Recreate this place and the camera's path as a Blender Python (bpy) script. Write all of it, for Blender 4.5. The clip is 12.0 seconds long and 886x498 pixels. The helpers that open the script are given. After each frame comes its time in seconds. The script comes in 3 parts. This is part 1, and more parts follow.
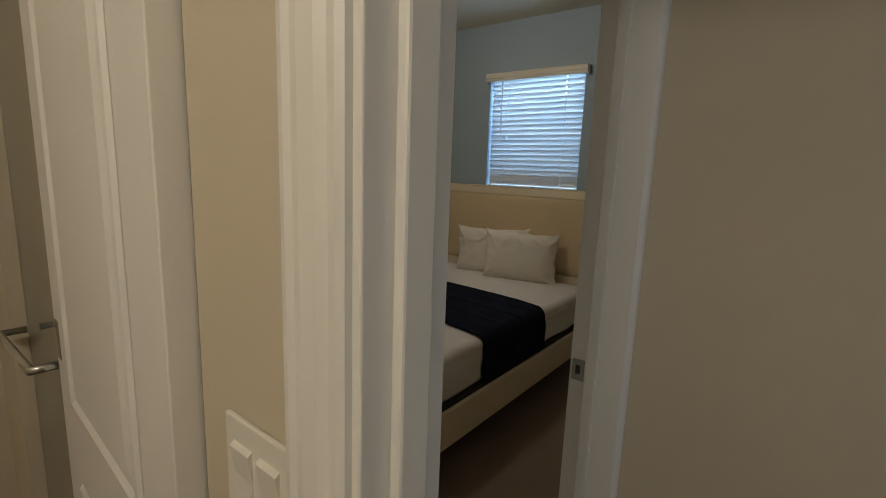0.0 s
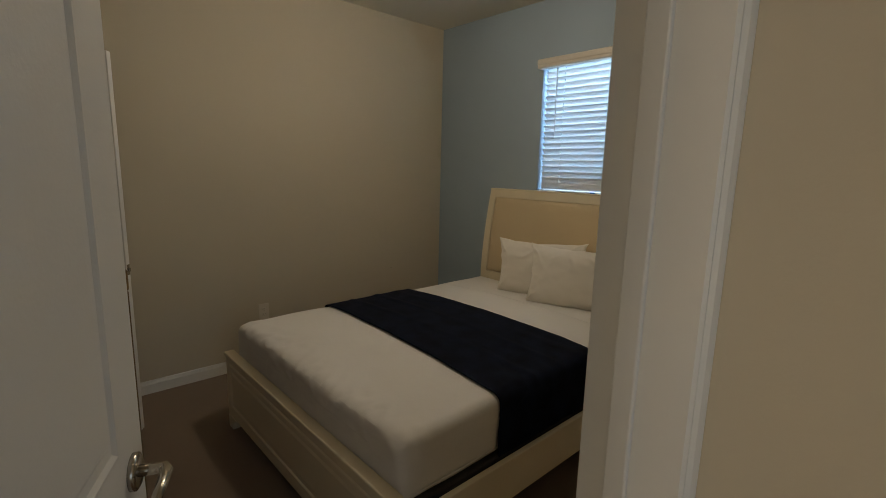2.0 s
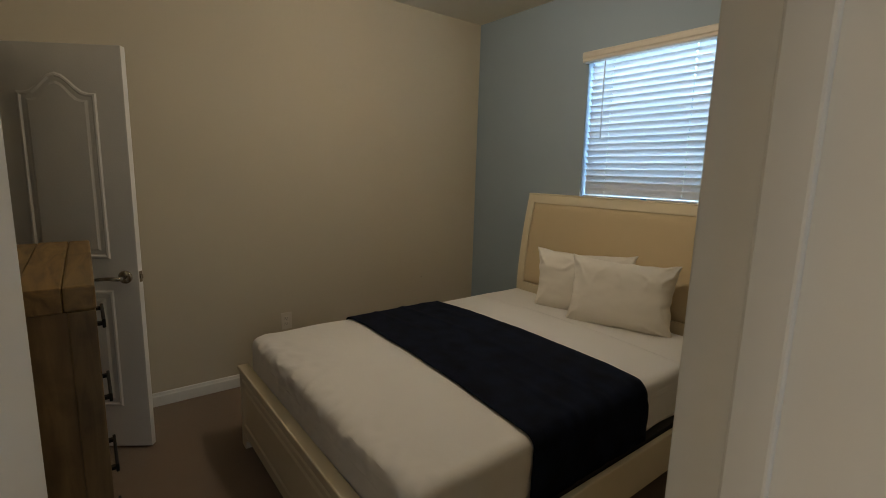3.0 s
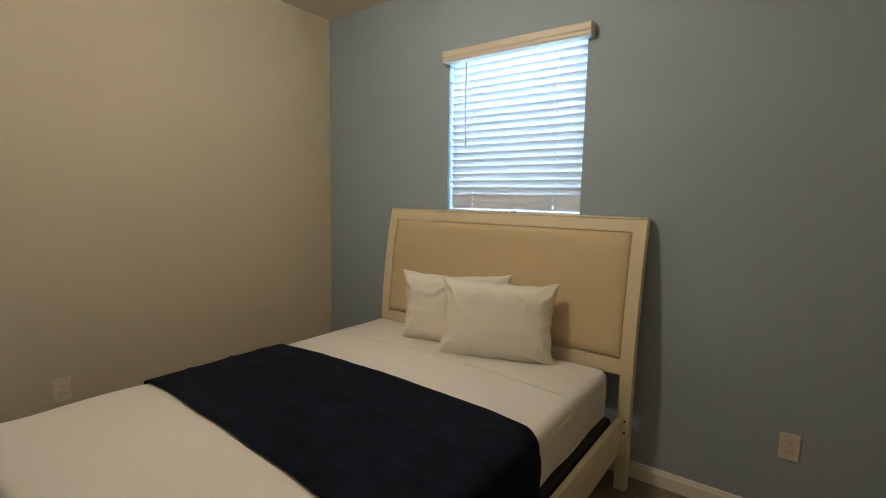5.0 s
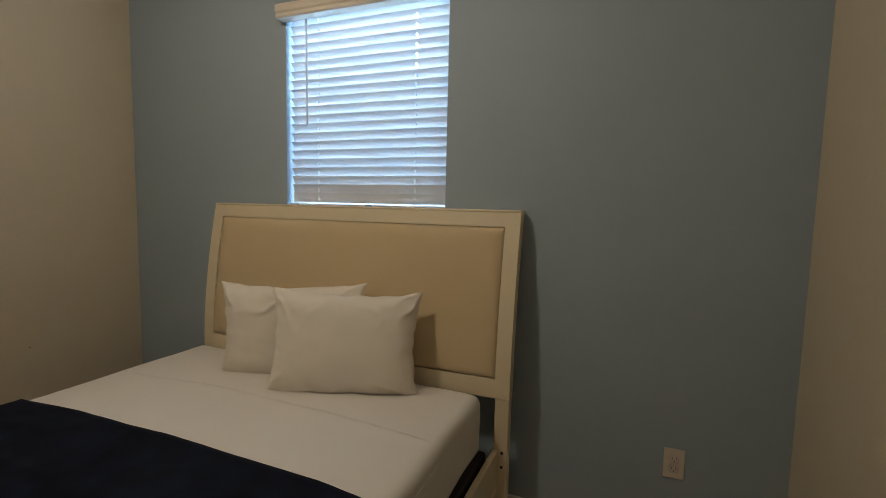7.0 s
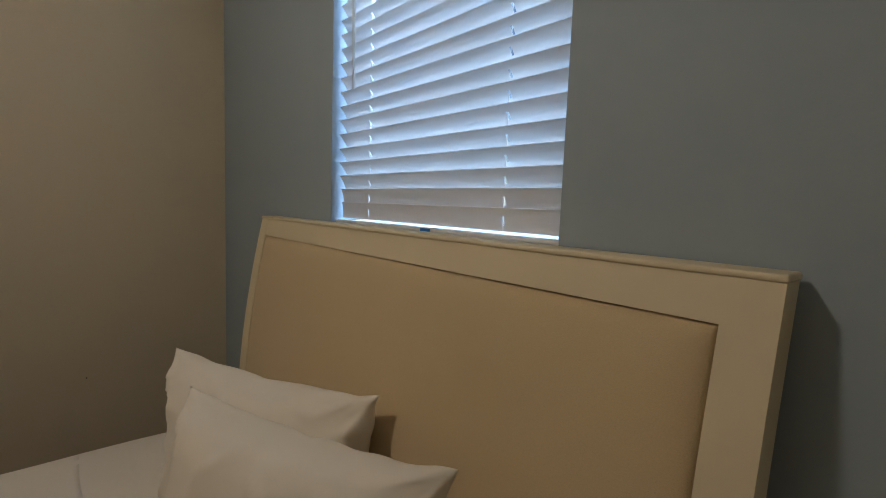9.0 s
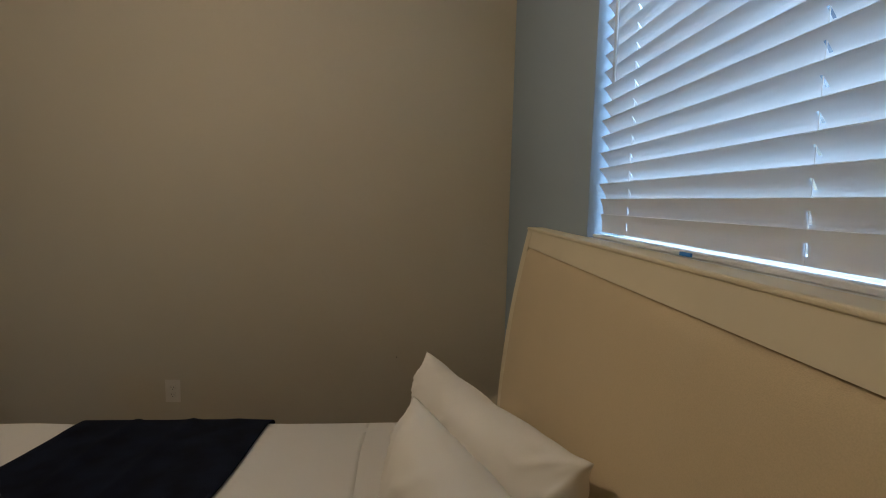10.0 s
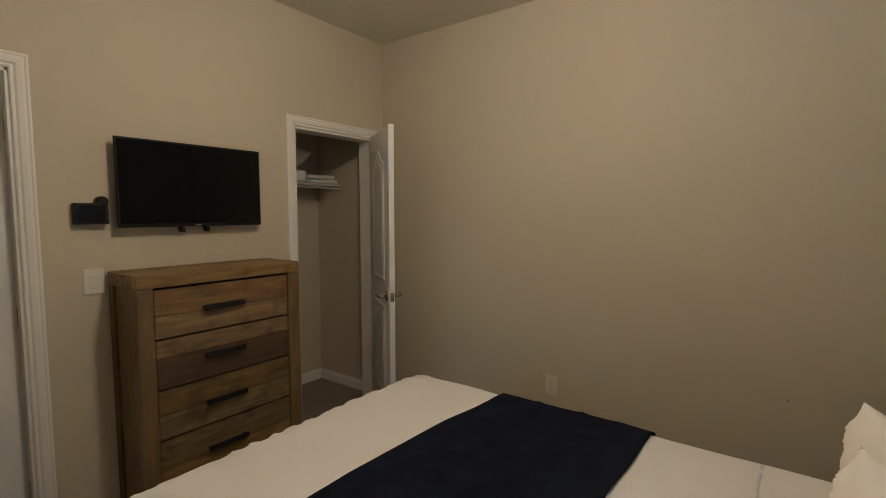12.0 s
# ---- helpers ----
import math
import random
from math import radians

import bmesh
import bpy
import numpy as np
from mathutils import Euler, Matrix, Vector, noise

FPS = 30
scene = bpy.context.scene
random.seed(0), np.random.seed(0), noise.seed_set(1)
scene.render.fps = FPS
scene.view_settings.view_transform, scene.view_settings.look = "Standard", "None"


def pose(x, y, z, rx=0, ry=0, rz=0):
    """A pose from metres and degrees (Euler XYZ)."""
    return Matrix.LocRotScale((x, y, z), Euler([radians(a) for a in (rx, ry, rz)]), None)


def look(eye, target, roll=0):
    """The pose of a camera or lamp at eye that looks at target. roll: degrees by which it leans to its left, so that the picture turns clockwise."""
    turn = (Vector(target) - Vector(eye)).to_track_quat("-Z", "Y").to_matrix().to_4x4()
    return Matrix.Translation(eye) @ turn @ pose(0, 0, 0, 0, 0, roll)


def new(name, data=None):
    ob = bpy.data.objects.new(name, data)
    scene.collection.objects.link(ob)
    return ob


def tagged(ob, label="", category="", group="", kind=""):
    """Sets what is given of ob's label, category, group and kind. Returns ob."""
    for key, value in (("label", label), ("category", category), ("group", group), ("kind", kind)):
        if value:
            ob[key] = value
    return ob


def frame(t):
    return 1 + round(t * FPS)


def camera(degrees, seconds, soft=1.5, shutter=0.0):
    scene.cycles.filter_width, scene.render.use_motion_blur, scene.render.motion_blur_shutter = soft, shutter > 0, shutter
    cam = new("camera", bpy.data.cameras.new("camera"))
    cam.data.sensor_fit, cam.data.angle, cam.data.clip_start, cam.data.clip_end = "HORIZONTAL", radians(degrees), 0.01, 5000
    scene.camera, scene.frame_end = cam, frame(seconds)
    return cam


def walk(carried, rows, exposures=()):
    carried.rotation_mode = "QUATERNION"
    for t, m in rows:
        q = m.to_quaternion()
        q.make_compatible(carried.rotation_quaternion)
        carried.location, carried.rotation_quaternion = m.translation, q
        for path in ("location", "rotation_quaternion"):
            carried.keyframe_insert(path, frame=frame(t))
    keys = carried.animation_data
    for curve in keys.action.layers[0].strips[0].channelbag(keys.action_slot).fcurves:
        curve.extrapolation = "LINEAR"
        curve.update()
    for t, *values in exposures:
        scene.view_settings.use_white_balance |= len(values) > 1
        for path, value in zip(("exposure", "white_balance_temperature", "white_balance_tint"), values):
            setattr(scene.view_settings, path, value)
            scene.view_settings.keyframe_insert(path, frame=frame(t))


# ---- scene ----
cam = camera(87.1, 12.0, soft=0.95)
PATH = [
    (0, (3.527, -3.685, 1.486), (2.319, -2.128, 1.144), 2.1),
    (0.5, (3.575, -3.605, 1.496), (2.408, -2.019, 1.146), 1.9),
    (1, (3.521, -3.418, 1.503), (2.356, -1.831, 1.148), 1.5),
    (1.5, (3.423, -3.214, 1.503), (2.166, -1.698, 1.155), 1.4),
    (2, (3.385, -3.046, 1.5), (1.932, -1.714, 1.159), 1.4),
    (2.5, (3.34, -2.949, 1.5), (1.797, -1.721, 1.163), 1.4),
    (2.7, (3.293, -2.916, 1.499), (1.733, -1.71, 1.166), 1.4),
    (4.3, (2.985, -2.511, 1.403), (1.481, -1.214, 1.169), 1.0),
    (4.5, (2.953, -2.506, 1.446), (1.54, -1.113, 1.193), 0.6),
    (5, (2.93, -2.439, 1.424), (1.744, -0.844, 1.206), 1.1),
    (5.5, (2.923, -2.422, 1.418), (1.951, -0.686, 1.217), 1.5),
    (6, (2.911, -2.394, 1.437), (2.012, -0.62, 1.22), 1.3),
    (6.5, (2.838, -2.263, 1.39), (2.032, -0.444, 1.185), 1.4),
    (7, (2.796, -1.945, 1.361), (2.055, -0.097, 1.174), 1.3),
    (7.2, (2.782, -1.829, 1.367), (2.06, 0.026, 1.181), 1.4),
    (9, (2.523, -0.709, 1.411), (1.016, 0.593, 1.225), 2.1),
    (9.5, (2.42, -0.562, 1.423), (0.583, 0.205, 1.235), 1.4),
    (10, (2.447, -0.486, 1.437), (0.461, -0.372, 1.232), 1.3),
    (10.5, (2.499, -0.428, 1.502), (0.56, -0.846, 1.252), -0.4),
    (11, (2.608, -0.494, 1.473), (0.753, -1.217, 1.284), -0.4),
    (11.5, (2.657, -0.55, 1.477), (0.92, -1.527, 1.31), -0.1),
    (12, (2.671, -0.622, 1.475), (1.067, -1.807, 1.319), 0.0),
]
walk(cam, [(t, look(e, g, r)) for t, e, g, r in PATH],
     exposures=[(0.0, -0.56, 6050, 10), (1.0, -0.36, 6250, 10), (1.5, -0.27, 6350, 10), (2.7, -0.18, 6500, 10), (4.3, 0.63, 6500, 10), (5.5, 0.46, 6500, 11), (6.5, 0.24, 6400, 12),
                (7.2, 0.10, 6400, 13), (9.0, -0.17, 6300, 15), (10.0, -0.20, 6400, 14), (11.0, 0.18, 6500, 13), (12.0, 0.47, 6600, 13)])

# ---- world and lights ----
world = bpy.data.worlds.new("sky_world")
scene.world = world
world.use_nodes = True
wn = world.node_tree.nodes
sky = wn.new("ShaderNodeTexSky")
sky.sky_type = 'NISHITA'
sky.sun_disc = False
sky.sun_elevation = radians(48)
sky.sun_rotation = radians(150)
wn["Background"].inputs["Strength"].default_value = 0.10
world.node_tree.links.new(sky.outputs[0], wn["Background"].inputs["Color"])


def lamp(name, kind, m, energy, colour, **kw):
    d = bpy.data.lights.new(name, kind)
    d.energy, d.color = energy, colour
    if kind == 'AREA':
        d.shape = kw.get("shape", 'RECTANGLE')
        d.size, d.size_y = kw.get("sx", 1), kw.get("sy", 1)
    if kind == 'POINT':
        d.shadow_soft_size = kw.get("soft", 0.1)
    if kind == 'SUN':
        d.angle = kw.get("angle", 0.01)
    ob = new(name, d)
    ob.matrix_world = m
    return ob


lamp("sun", 'SUN', look((3, -9, 10), (0, 0, 0)), 3.0, (1, 0.95, 0.88), angle=radians(0.5))
lamp("window_daylight", 'AREA', look((1.585, 0.85, 2.62), (1.585, 0.05, 1.78)), 108, (0.43, 0.69, 1.0), sx=1.30, sy=0.90)
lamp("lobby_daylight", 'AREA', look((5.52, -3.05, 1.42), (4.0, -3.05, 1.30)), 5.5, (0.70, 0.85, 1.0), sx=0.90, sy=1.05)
lamp("bedroom_lamp", 'POINT', pose(1.58, -1.45, 2.58), 23, (1.0, 0.86, 0.67), soft=0.09)
# unseen bathroom source, set low so its light clears the doorway head
lamp("bathroom_lamp", 'POINT', pose(3.55, -4.62, 2.20), 33, (1.0, 0.87, 0.69), soft=0.10)

# ---- materials ----


def material(name, colour, rough=0.6, metal=0.0, grain=0.0, grain_scale=60.0, bump=0.0, bump_scale=200.0, stain=0.0, stain_scale=1.5, second=None, spec=0.5, sheen=0.0, random_tint=0.0):
    m = bpy.data.materials.new(name)
    m.use_nodes = True
    nt = m.node_tree
    n, l = nt.nodes, nt.links
    b = n["Principled BSDF"]
    b.inputs["Roughness"].default_value = rough
    b.inputs["Metallic"].default_value = metal
    b.inputs["Specular IOR Level"].default_value = spec
    if sheen:
        b.inputs["Sheen Weight"].default_value = sheen
    tc = n.new("ShaderNodeTexCoord")
    base = n.new("ShaderNodeRGB")
    base.outputs[0].default_value = (*colour, 1)
    out = base.outputs[0]
    dark = second or tuple(c * 0.62 for c in colour)
    for amount, scale, detail in ((stain, stain_scale, 5.0), (grain, grain_scale, 3.0)):
        if not amount:
            continue
        t = n.new("ShaderNodeTexNoise")
        t.inputs["Scale"].default_value, t.inputs["Detail"].default_value = scale, detail
        l.new(tc.outputs["Object"], t.inputs["Vector"])
        r = n.new("ShaderNodeMapRange")
        r.inputs["From Min"].default_value, r.inputs["From Max"].default_value = 0.35, 0.75
        r.inputs["To Max"].default_value = amount
        l.new(t.outputs[0], r.inputs["Value"])
        x = n.new("ShaderNodeMix")
        x.data_type = 'RGBA'
        l.new(r.outputs[0], x.inputs["Factor"])
        l.new(out, x.inputs[6])
        x.inputs[7].default_value = (*dark, 1)
        out = x.outputs[2]
    if random_tint:
        oi = n.new("ShaderNodeObjectInfo")
        h = n.new("ShaderNodeHueSaturation")
        r = n.new("ShaderNodeMapRange")
        r.inputs["To Min"].default_value, r.inputs["To Max"].default_value = 1 - random_tint, 1 + random_tint
        l.new(oi.outputs["Random"], r.inputs["Value"])
        l.new(r.outputs[0], h.inputs["Value"])
        l.new(out, h.inputs["Color"])
        out = h.outputs[0]
    l.new(out, b.inputs["Base Color"])
    if bump:
        t = n.new("ShaderNodeTexNoise")
        t.inputs["Scale"].default_value, t.inputs["Detail"].default_value = bump_scale, 3
        l.new(tc.outputs["Object"], t.inputs["Vector"])
        bp = n.new("ShaderNodeBump")
        bp.inputs["Strength"].default_value, bp.inputs["Distance"].default_value = bump, 0.004
        l.new(t.outputs[0], bp.inputs["Height"])
        l.new(bp.outputs[0], b.inputs["Normal"])
    return m


def wood(name, light, darker, along=0, rough=0.55, knots=0.6, scale=7.0):
    """Planked wood: stretched grain, knots, tint by object."""
    m = bpy.data.materials.new(name)
    m.use_nodes = True
    nt = m.node_tree
    n, l = nt.nodes, nt.links
    b = n["Principled BSDF"]
    b.inputs["Roughness"].default_value = rough
    tc, mp, oi = n.new("ShaderNodeTexCoord"), n.new("ShaderNodeMapping"), n.new("ShaderNodeObjectInfo")
    s = [scale * 2.1] * 3
    s[along] = scale * 0.28
    mp.inputs["Scale"].default_value = s
    cmb = n.new("ShaderNodeCombineXYZ")
    mul = n.new("ShaderNodeMath")
    mul.operation = 'MULTIPLY'
    mul.inputs[1].default_value = 37.0
    l.new(oi.outputs["Random"], mul.inputs[0])
    for k in range(3):
        l.new(mul.outputs[0], cmb.inputs[k])
    l.new(tc.outputs["Object"], mp.inputs["Vector"])
    l.new(cmb.outputs[0], mp.inputs["Location"])
    g = n.new("ShaderNodeTexNoise")
    g.inputs["Scale"].default_value, g.inputs["Detail"].default_value, g.inputs["Distortion"].default_value = 1.5, 9, 1.6
    l.new(mp.outputs[0], g.inputs["Vector"])
    ramp = n.new("ShaderNodeValToRGB")
    ramp.color_ramp.elements[0].position, ramp.color_ramp.elements[1].position = 0.16, 0.74
    ramp.color_ramp.elements[0].color, ramp.color_ramp.elements[1].color = (*darker, 1), (*light, 1)
    l.new(g.outputs[0], ramp.inputs[0])
    k = n.new("ShaderNodeTexNoise")
    k.inputs["Scale"].default_value, k.inputs["Detail"].default_value = 7.5, 4
    l.new(tc.outputs["Object"], k.inputs["Vector"])
    kr = n.new("ShaderNodeMapRange")
    kr.inputs["From Min"].default_value, kr.inputs["From Max"].default_value, kr.inputs["To Max"].default_value = 0.55, 0.76, knots
    l.new(k.outputs[0], kr.inputs["Value"])
    x = n.new("ShaderNodeMix")
    x.data_type = 'RGBA'
    l.new(kr.outputs[0], x.inputs["Factor"])
    l.new(ramp.outputs[0], x.inputs[6])
    x.inputs[7].default_value = (*[c * 0.35 for c in darker], 1)
    h = n.new("ShaderNodeHueSaturation")
    r = n.new("ShaderNodeMapRange")
    r.inputs["To Min"].default_value, r.inputs["To Max"].default_value = 0.72, 1.28
    l.new(oi.outputs["Random"], r.inputs["Value"])
    l.new(r.outputs[0], h.inputs["Value"])
    l.new(x.outputs[2], h.inputs["Color"])
    l.new(h.outputs[0], b.inputs["Base Color"])
    bp = n.new("ShaderNodeBump")
    bp.inputs["Strength"].default_value, bp.inputs["Distance"].default_value = 0.35, 0.003
    l.new(g.outputs[0], bp.inputs["Height"])
    l.new(bp.outputs[0], b.inputs["Normal"])
    return m


M_WALL = material("beige_wall_paint", (0.575, 0.51, 0.39), 0.75, stain=0.12, stain_scale=1.3, bump=0.09, bump_scale=140, spec=0.25)
M_BLUE = material("blue_wall_paint", (0.345, 0.42, 0.482), 0.75, stain=0.10, stain_scale=1.2, bump=0.09, bump_scale=140, spec=0.25)
M_CEIL = material("ceiling_paint", (0.70, 0.66, 0.56), 0.9, stain=0.06, bump=0.4, bump_scale=90, spec=0.2)
M_TRIM = material("white_trim_paint", (0.78, 0.76, 0.71), 0.38, stain=0.07, stain_scale=4, bump=0.06, bump_scale=60)
M_DOOR = material("white_door_paint", (0.78, 0.76, 0.72), 0.42, stain=0.06, stain_scale=3, bump=0.10, bump_scale=120)
M_CARPET = material("brown_carpet", (0.26, 0.185, 0.125), 0.95, grain=0.6, grain_scale=260, stain=0.35, stain_scale=2.5, bump=0.9, bump_scale=420, spec=0.1, sheen=0.2)
M_TILE = material("bathroom_tile", (0.45, 0.40, 0.33), 0.4, stain=0.2, stain_scale=3)
M_CREAM = material("cream_painted_wood", (0.77, 0.675, 0.485), 0.45, stain=0.12, stain_scale=5, bump=0.06, bump_scale=70)
M_FABRIC = material("beige_upholstery", (0.67, 0.535, 0.335), 0.85, grain=0.25, grain_scale=500, stain=0.10, stain_scale=3, bump=0.25, bump_scale=700, spec=0.2, sheen=0.2)
M_SHEET = material("white_bed_sheet", (0.76, 0.73, 0.69), 0.85, stain=0.06, stain_scale=5, bump=0.22, bump_scale=22, spec=0.2, sheen=0.15)
M_PILLOW = material("white_pillowcase", (0.80, 0.755, 0.675), 0.85, stain=0.05, stain_scale=6, bump=0.06, bump_scale=24, spec=0.2, sheen=0.15)
M_RUNNER = material("navy_fabric", (0.009, 0.013, 0.028), 0.92, grain=0.5, grain_scale=600, stain=0.9, stain_scale=11, bump=0.3, bump_scale=300, second=(0.003, 0.0035, 0.006), spec=0.10)
M_DARK = material("dark_foundation_fabric", (0.035, 0.03, 0.028), 0.9, grain=0.4, grain_scale=200, bump=0.2)
M_BLACK = material("black_plastic", (0.007, 0.007, 0.008), 0.45, stain=0.2, stain_scale=9, spec=0.2)
M_SCREEN = material("dark_glossy_screen", (0.003, 0.003, 0.0035), 0.10, stain=0.2, stain_scale=3, spec=0.18)
M_IRON = material("black_iron", (0.012, 0.011, 0.010), 0.5, metal=0.4, bump=0.1, bump_scale=90)
M_NICKEL = material("satin_nickel", (0.52, 0.48, 0.42), 0.24, metal=1.0, stain=0.12, stain_scale=20)
M_PLATE = material("white_plate_plastic", (0.74, 0.71, 0.64), 0.35, stain=0.05, stain_scale=12)
M_ALMOND = material("almond_plate_plastic", (0.68, 0.62, 0.53), 0.4, stain=0.06, stain_scale=12)
M_SLOT = material("dark_slot", (0.03, 0.03, 0.03), 0.6, stain=0.1)
M_TOWEL = material("white_towel", (0.72, 0.70, 0.66), 0.95, grain=0.2, grain_scale=300, bump=0.7, bump_scale=260)
M_WIRE = material("white_coated_wire", (0.74, 0.72, 0.68), 0.4, stain=0.1, stain_scale=20)
M_VALANCE = material("cream_valance", (0.68, 0.62, 0.52), 0.5, stain=0.10, stain_scale=6, bump=0.08, bump_scale=60)
M_VINYL = material("white_vinyl_frame", (0.78, 0.78, 0.76), 0.4, stain=0.04, stain_scale=8)
M_TAG = material("blue_tag", (0.03, 0.22, 0.65), 0.5, stain=0.1, stain_scale=30)
M_GROUND = material("pale_bounce_ground", (0.40, 0.38, 0.34), 0.9, stain=0.3, stain_scale=0.6, bump=0.2, bump_scale=30)
M_CHROME = material("chrome", (0.75, 0.75, 0.74), 0.12, metal=1.0, stain=0.1, stain_scale=25)
W_DRESS = wood("rustic_brown_wood", (0.255, 0.156, 0.052), (0.050, 0.029, 0.011), along=0)
W_RED = wood("orange_brown_plank", (0.310, 0.178, 0.064), (0.075, 0.038, 0.015), along=0, knots=0.8)
W_GREY = wood("weathered_grey_plank", (0.275, 0.180, 0.082), (0.068, 0.046, 0.025), along=0, knots=0.8)
W_DARK = wood("dark_brown_plank", (0.14, 0.080, 0.038), (0.045, 0.026, 0.013), along=0, knots=0.5)
W_POST = wood("rustic_brown_wood_upright", (0.178, 0.112, 0.043), (0.075, 0.045, 0.018), along=2)

M_SLAT = bpy.data.materials.new("white_blind_slat")
M_SLAT.use_nodes = True
_n, _l = M_SLAT.node_tree.nodes, M_SLAT.node_tree.links
_b = _n["Principled BSDF"]
_b.inputs["Base Color"].default_value = (0.80, 0.80, 0.79, 1)
_b.inputs["Roughness"].default_value = 0.45
# blue translucent share puts the sky light's tint into the slat colour
_t = _n.new("ShaderNodeBsdfTranslucent")
_t.inputs["Color"].default_value = (0.60, 0.74, 0.90, 1)
_x = _n.new("ShaderNodeMixShader")
_x.inputs[0].default_value = 0.07
_l.new(_b.outputs[0], _x.inputs[1])
_l.new(_t.outputs[0], _x.inputs[2])
_l.new(_x.outputs[0], _n["Material Output"].inputs["Surface"])

M_GLASS = bpy.data.materials.new("clear_glass")
M_GLASS.use_nodes = True
_b = M_GLASS.node_tree.nodes["Principled BSDF"]
_b.inputs["Base Color"].default_value = (0.95, 0.98, 0.97, 1)
_b.inputs["Roughness"].default_value = 0.02
_b.inputs["Transmission Weight"].default_value = 1.0
_b.inputs["IOR"].default_value = 1.45

M_DOME = bpy.data.materials.new("lit_frosted_dome")
M_DOME.use_nodes = True
_b = M_DOME.node_tree.nodes["Principled BSDF"]
_b.inputs["Base Color"].default_value = (0.85, 0.82, 0.75, 1)
_b.inputs["Emission Color"].default_value = (1.0, 0.84, 0.62, 1)
_b.inputs["Emission Strength"].default_value = 2.0

# ---- mesh helpers ----


def part(name, bm, mat, parent=None, label="", smooth=False):
    me = bpy.data.meshes.new(name)
    bmesh.ops.recalc_face_normals(bm, faces=bm.faces[:])
    if smooth:
        for f in bm.faces:
            f.smooth = True
    bm.to_mesh(me)
    bm.free()
    me.materials.append(mat)
    ob = new(name, me)
    if parent is not None:
        ob.parent = parent
    if label:
        tagged(ob, label)
    return ob


def thing(name, label, category, group="", kind=""):
    return tagged(new(name), label, category, group, kind)


def add_box(bm, x0, x1, y0, y1, z0, z1, bevel=0.0, seg=2):
    vs = [bm.verts.new((x, y, z)) for x in (x0, x1) for y in (y0, y1) for z in (z0, z1)]
    fs = [bm.faces.new([vs[i] for i in q]) for q in ((0, 1, 3, 2), (4, 6, 7, 5), (0, 4, 5, 1), (2, 3, 7, 6), (0, 2, 6, 4), (1, 5, 7, 3))]
    if bevel:
        es = list({e for f in fs for e in f.edges})
        bmesh.ops.bevel(bm, geom=es, offset=bevel, segments=seg, profile=0.5, affect='EDGES')


def box(name, x0, x1, y0, y1, z0, z1, mat, parent=None, bevel=0.0, label="", seg=2):
    bm = bmesh.new()
    add_box(bm, x0, x1, y0, y1, z0, z1, bevel, seg)
    return part(name, bm, mat, parent, label)


def boxes(name, rows, mat, parent=None, bevel=0.0, label=""):
    bm = bmesh.new()
    for r in rows:
        add_box(bm, *r, bevel=bevel)
    return part(name, bm, mat, parent, label)


def tube(bm, pts, r, sides=10, cap=True):
    """A round bar along a list of points."""
    pts = [Vector(p) for p in pts]
    rings = []
    for i, p in enumerate(pts):
        d = (pts[min(i + 1, len(pts) - 1)] - pts[max(i - 1, 0)]).normalized()
        u = d.orthogonal().normalized() if not rings else (rings[-1][1] - d * rings[-1][1].dot(d)).normalized()
        v = d.cross(u)
        rad = r[i] if isinstance(r, (list, tuple)) else r
        rings.append(([bm.verts.new(p + rad * (math.cos(a) * u + math.sin(a) * v)) for a in (2 * math.pi * k / sides for k in range(sides))], u))
    for (a, _), (b, _) in zip(rings, rings[1:]):
        for k in range(sides):
            bm.faces.new((a[k], a[(k + 1) % sides], b[(k + 1) % sides], b[k]))
    if cap:
        bm.faces.new(rings[0][0])
        bm.faces.new(list(reversed(rings[-1][0])))


def extrude_profile(bm, prof, frame_a, frame_b):
    """Joins the same 2D outline, laid out at two places, into a closed bar."""
    a = [bm.verts.new(frame_a(p)) for p in prof]
    b = [bm.verts.new(frame_b(p)) for p in prof]
    k = len(prof)
    for i in range(k):
        bm.faces.new((a[i], a[(i + 1) % k], b[(i + 1) % k], b[i]))
    bm.faces.new(a)
    bm.faces.new(list(reversed(b)))


def rounded_solid(size, r, cuts, bend=None):
    """A box with soft round edges as a fine closed mesh, centred on its base."""
    sx, sy, sz = size
    bm = bmesh.new()
    bmesh.ops.create_cube(bm, size=2.0)
    bmesh.ops.subdivide_edges(bm, edges=bm.edges[:], cuts=cuts, use_grid_fill=True)
    for v in bm.verts:
        p = Vector((v.co.x * sx / 2, v.co.y * sy / 2, v.co.z * sz / 2))
        c = Vector([max(-h + r, min(h - r, q)) for q, h in zip(p, (sx / 2, sy / 2, sz / 2))])
        d = p - c
        p = c + (d.normalized() * r if d.length > 1e-6 else d)
        if bend:
            p = bend(p)
        v.co = p + Vector((0, 0, sz / 2))
    return bm


# ---- the rooms: shells ----
XR, YT, H = 3.375, -3.175, 2.748      # far side wall, wall with the screen, ceiling
XD0, XD1 = 3.04, 3.178                # wall of the entry door
YS, YH = -2.42, -3.262                # latch and hinge sides of the entry
YN = -2.30                           # wall that closes the vestibule
T = 0.12


def structure(name, ob, label, category):
    return tagged(ob, label, category, kind="structure")


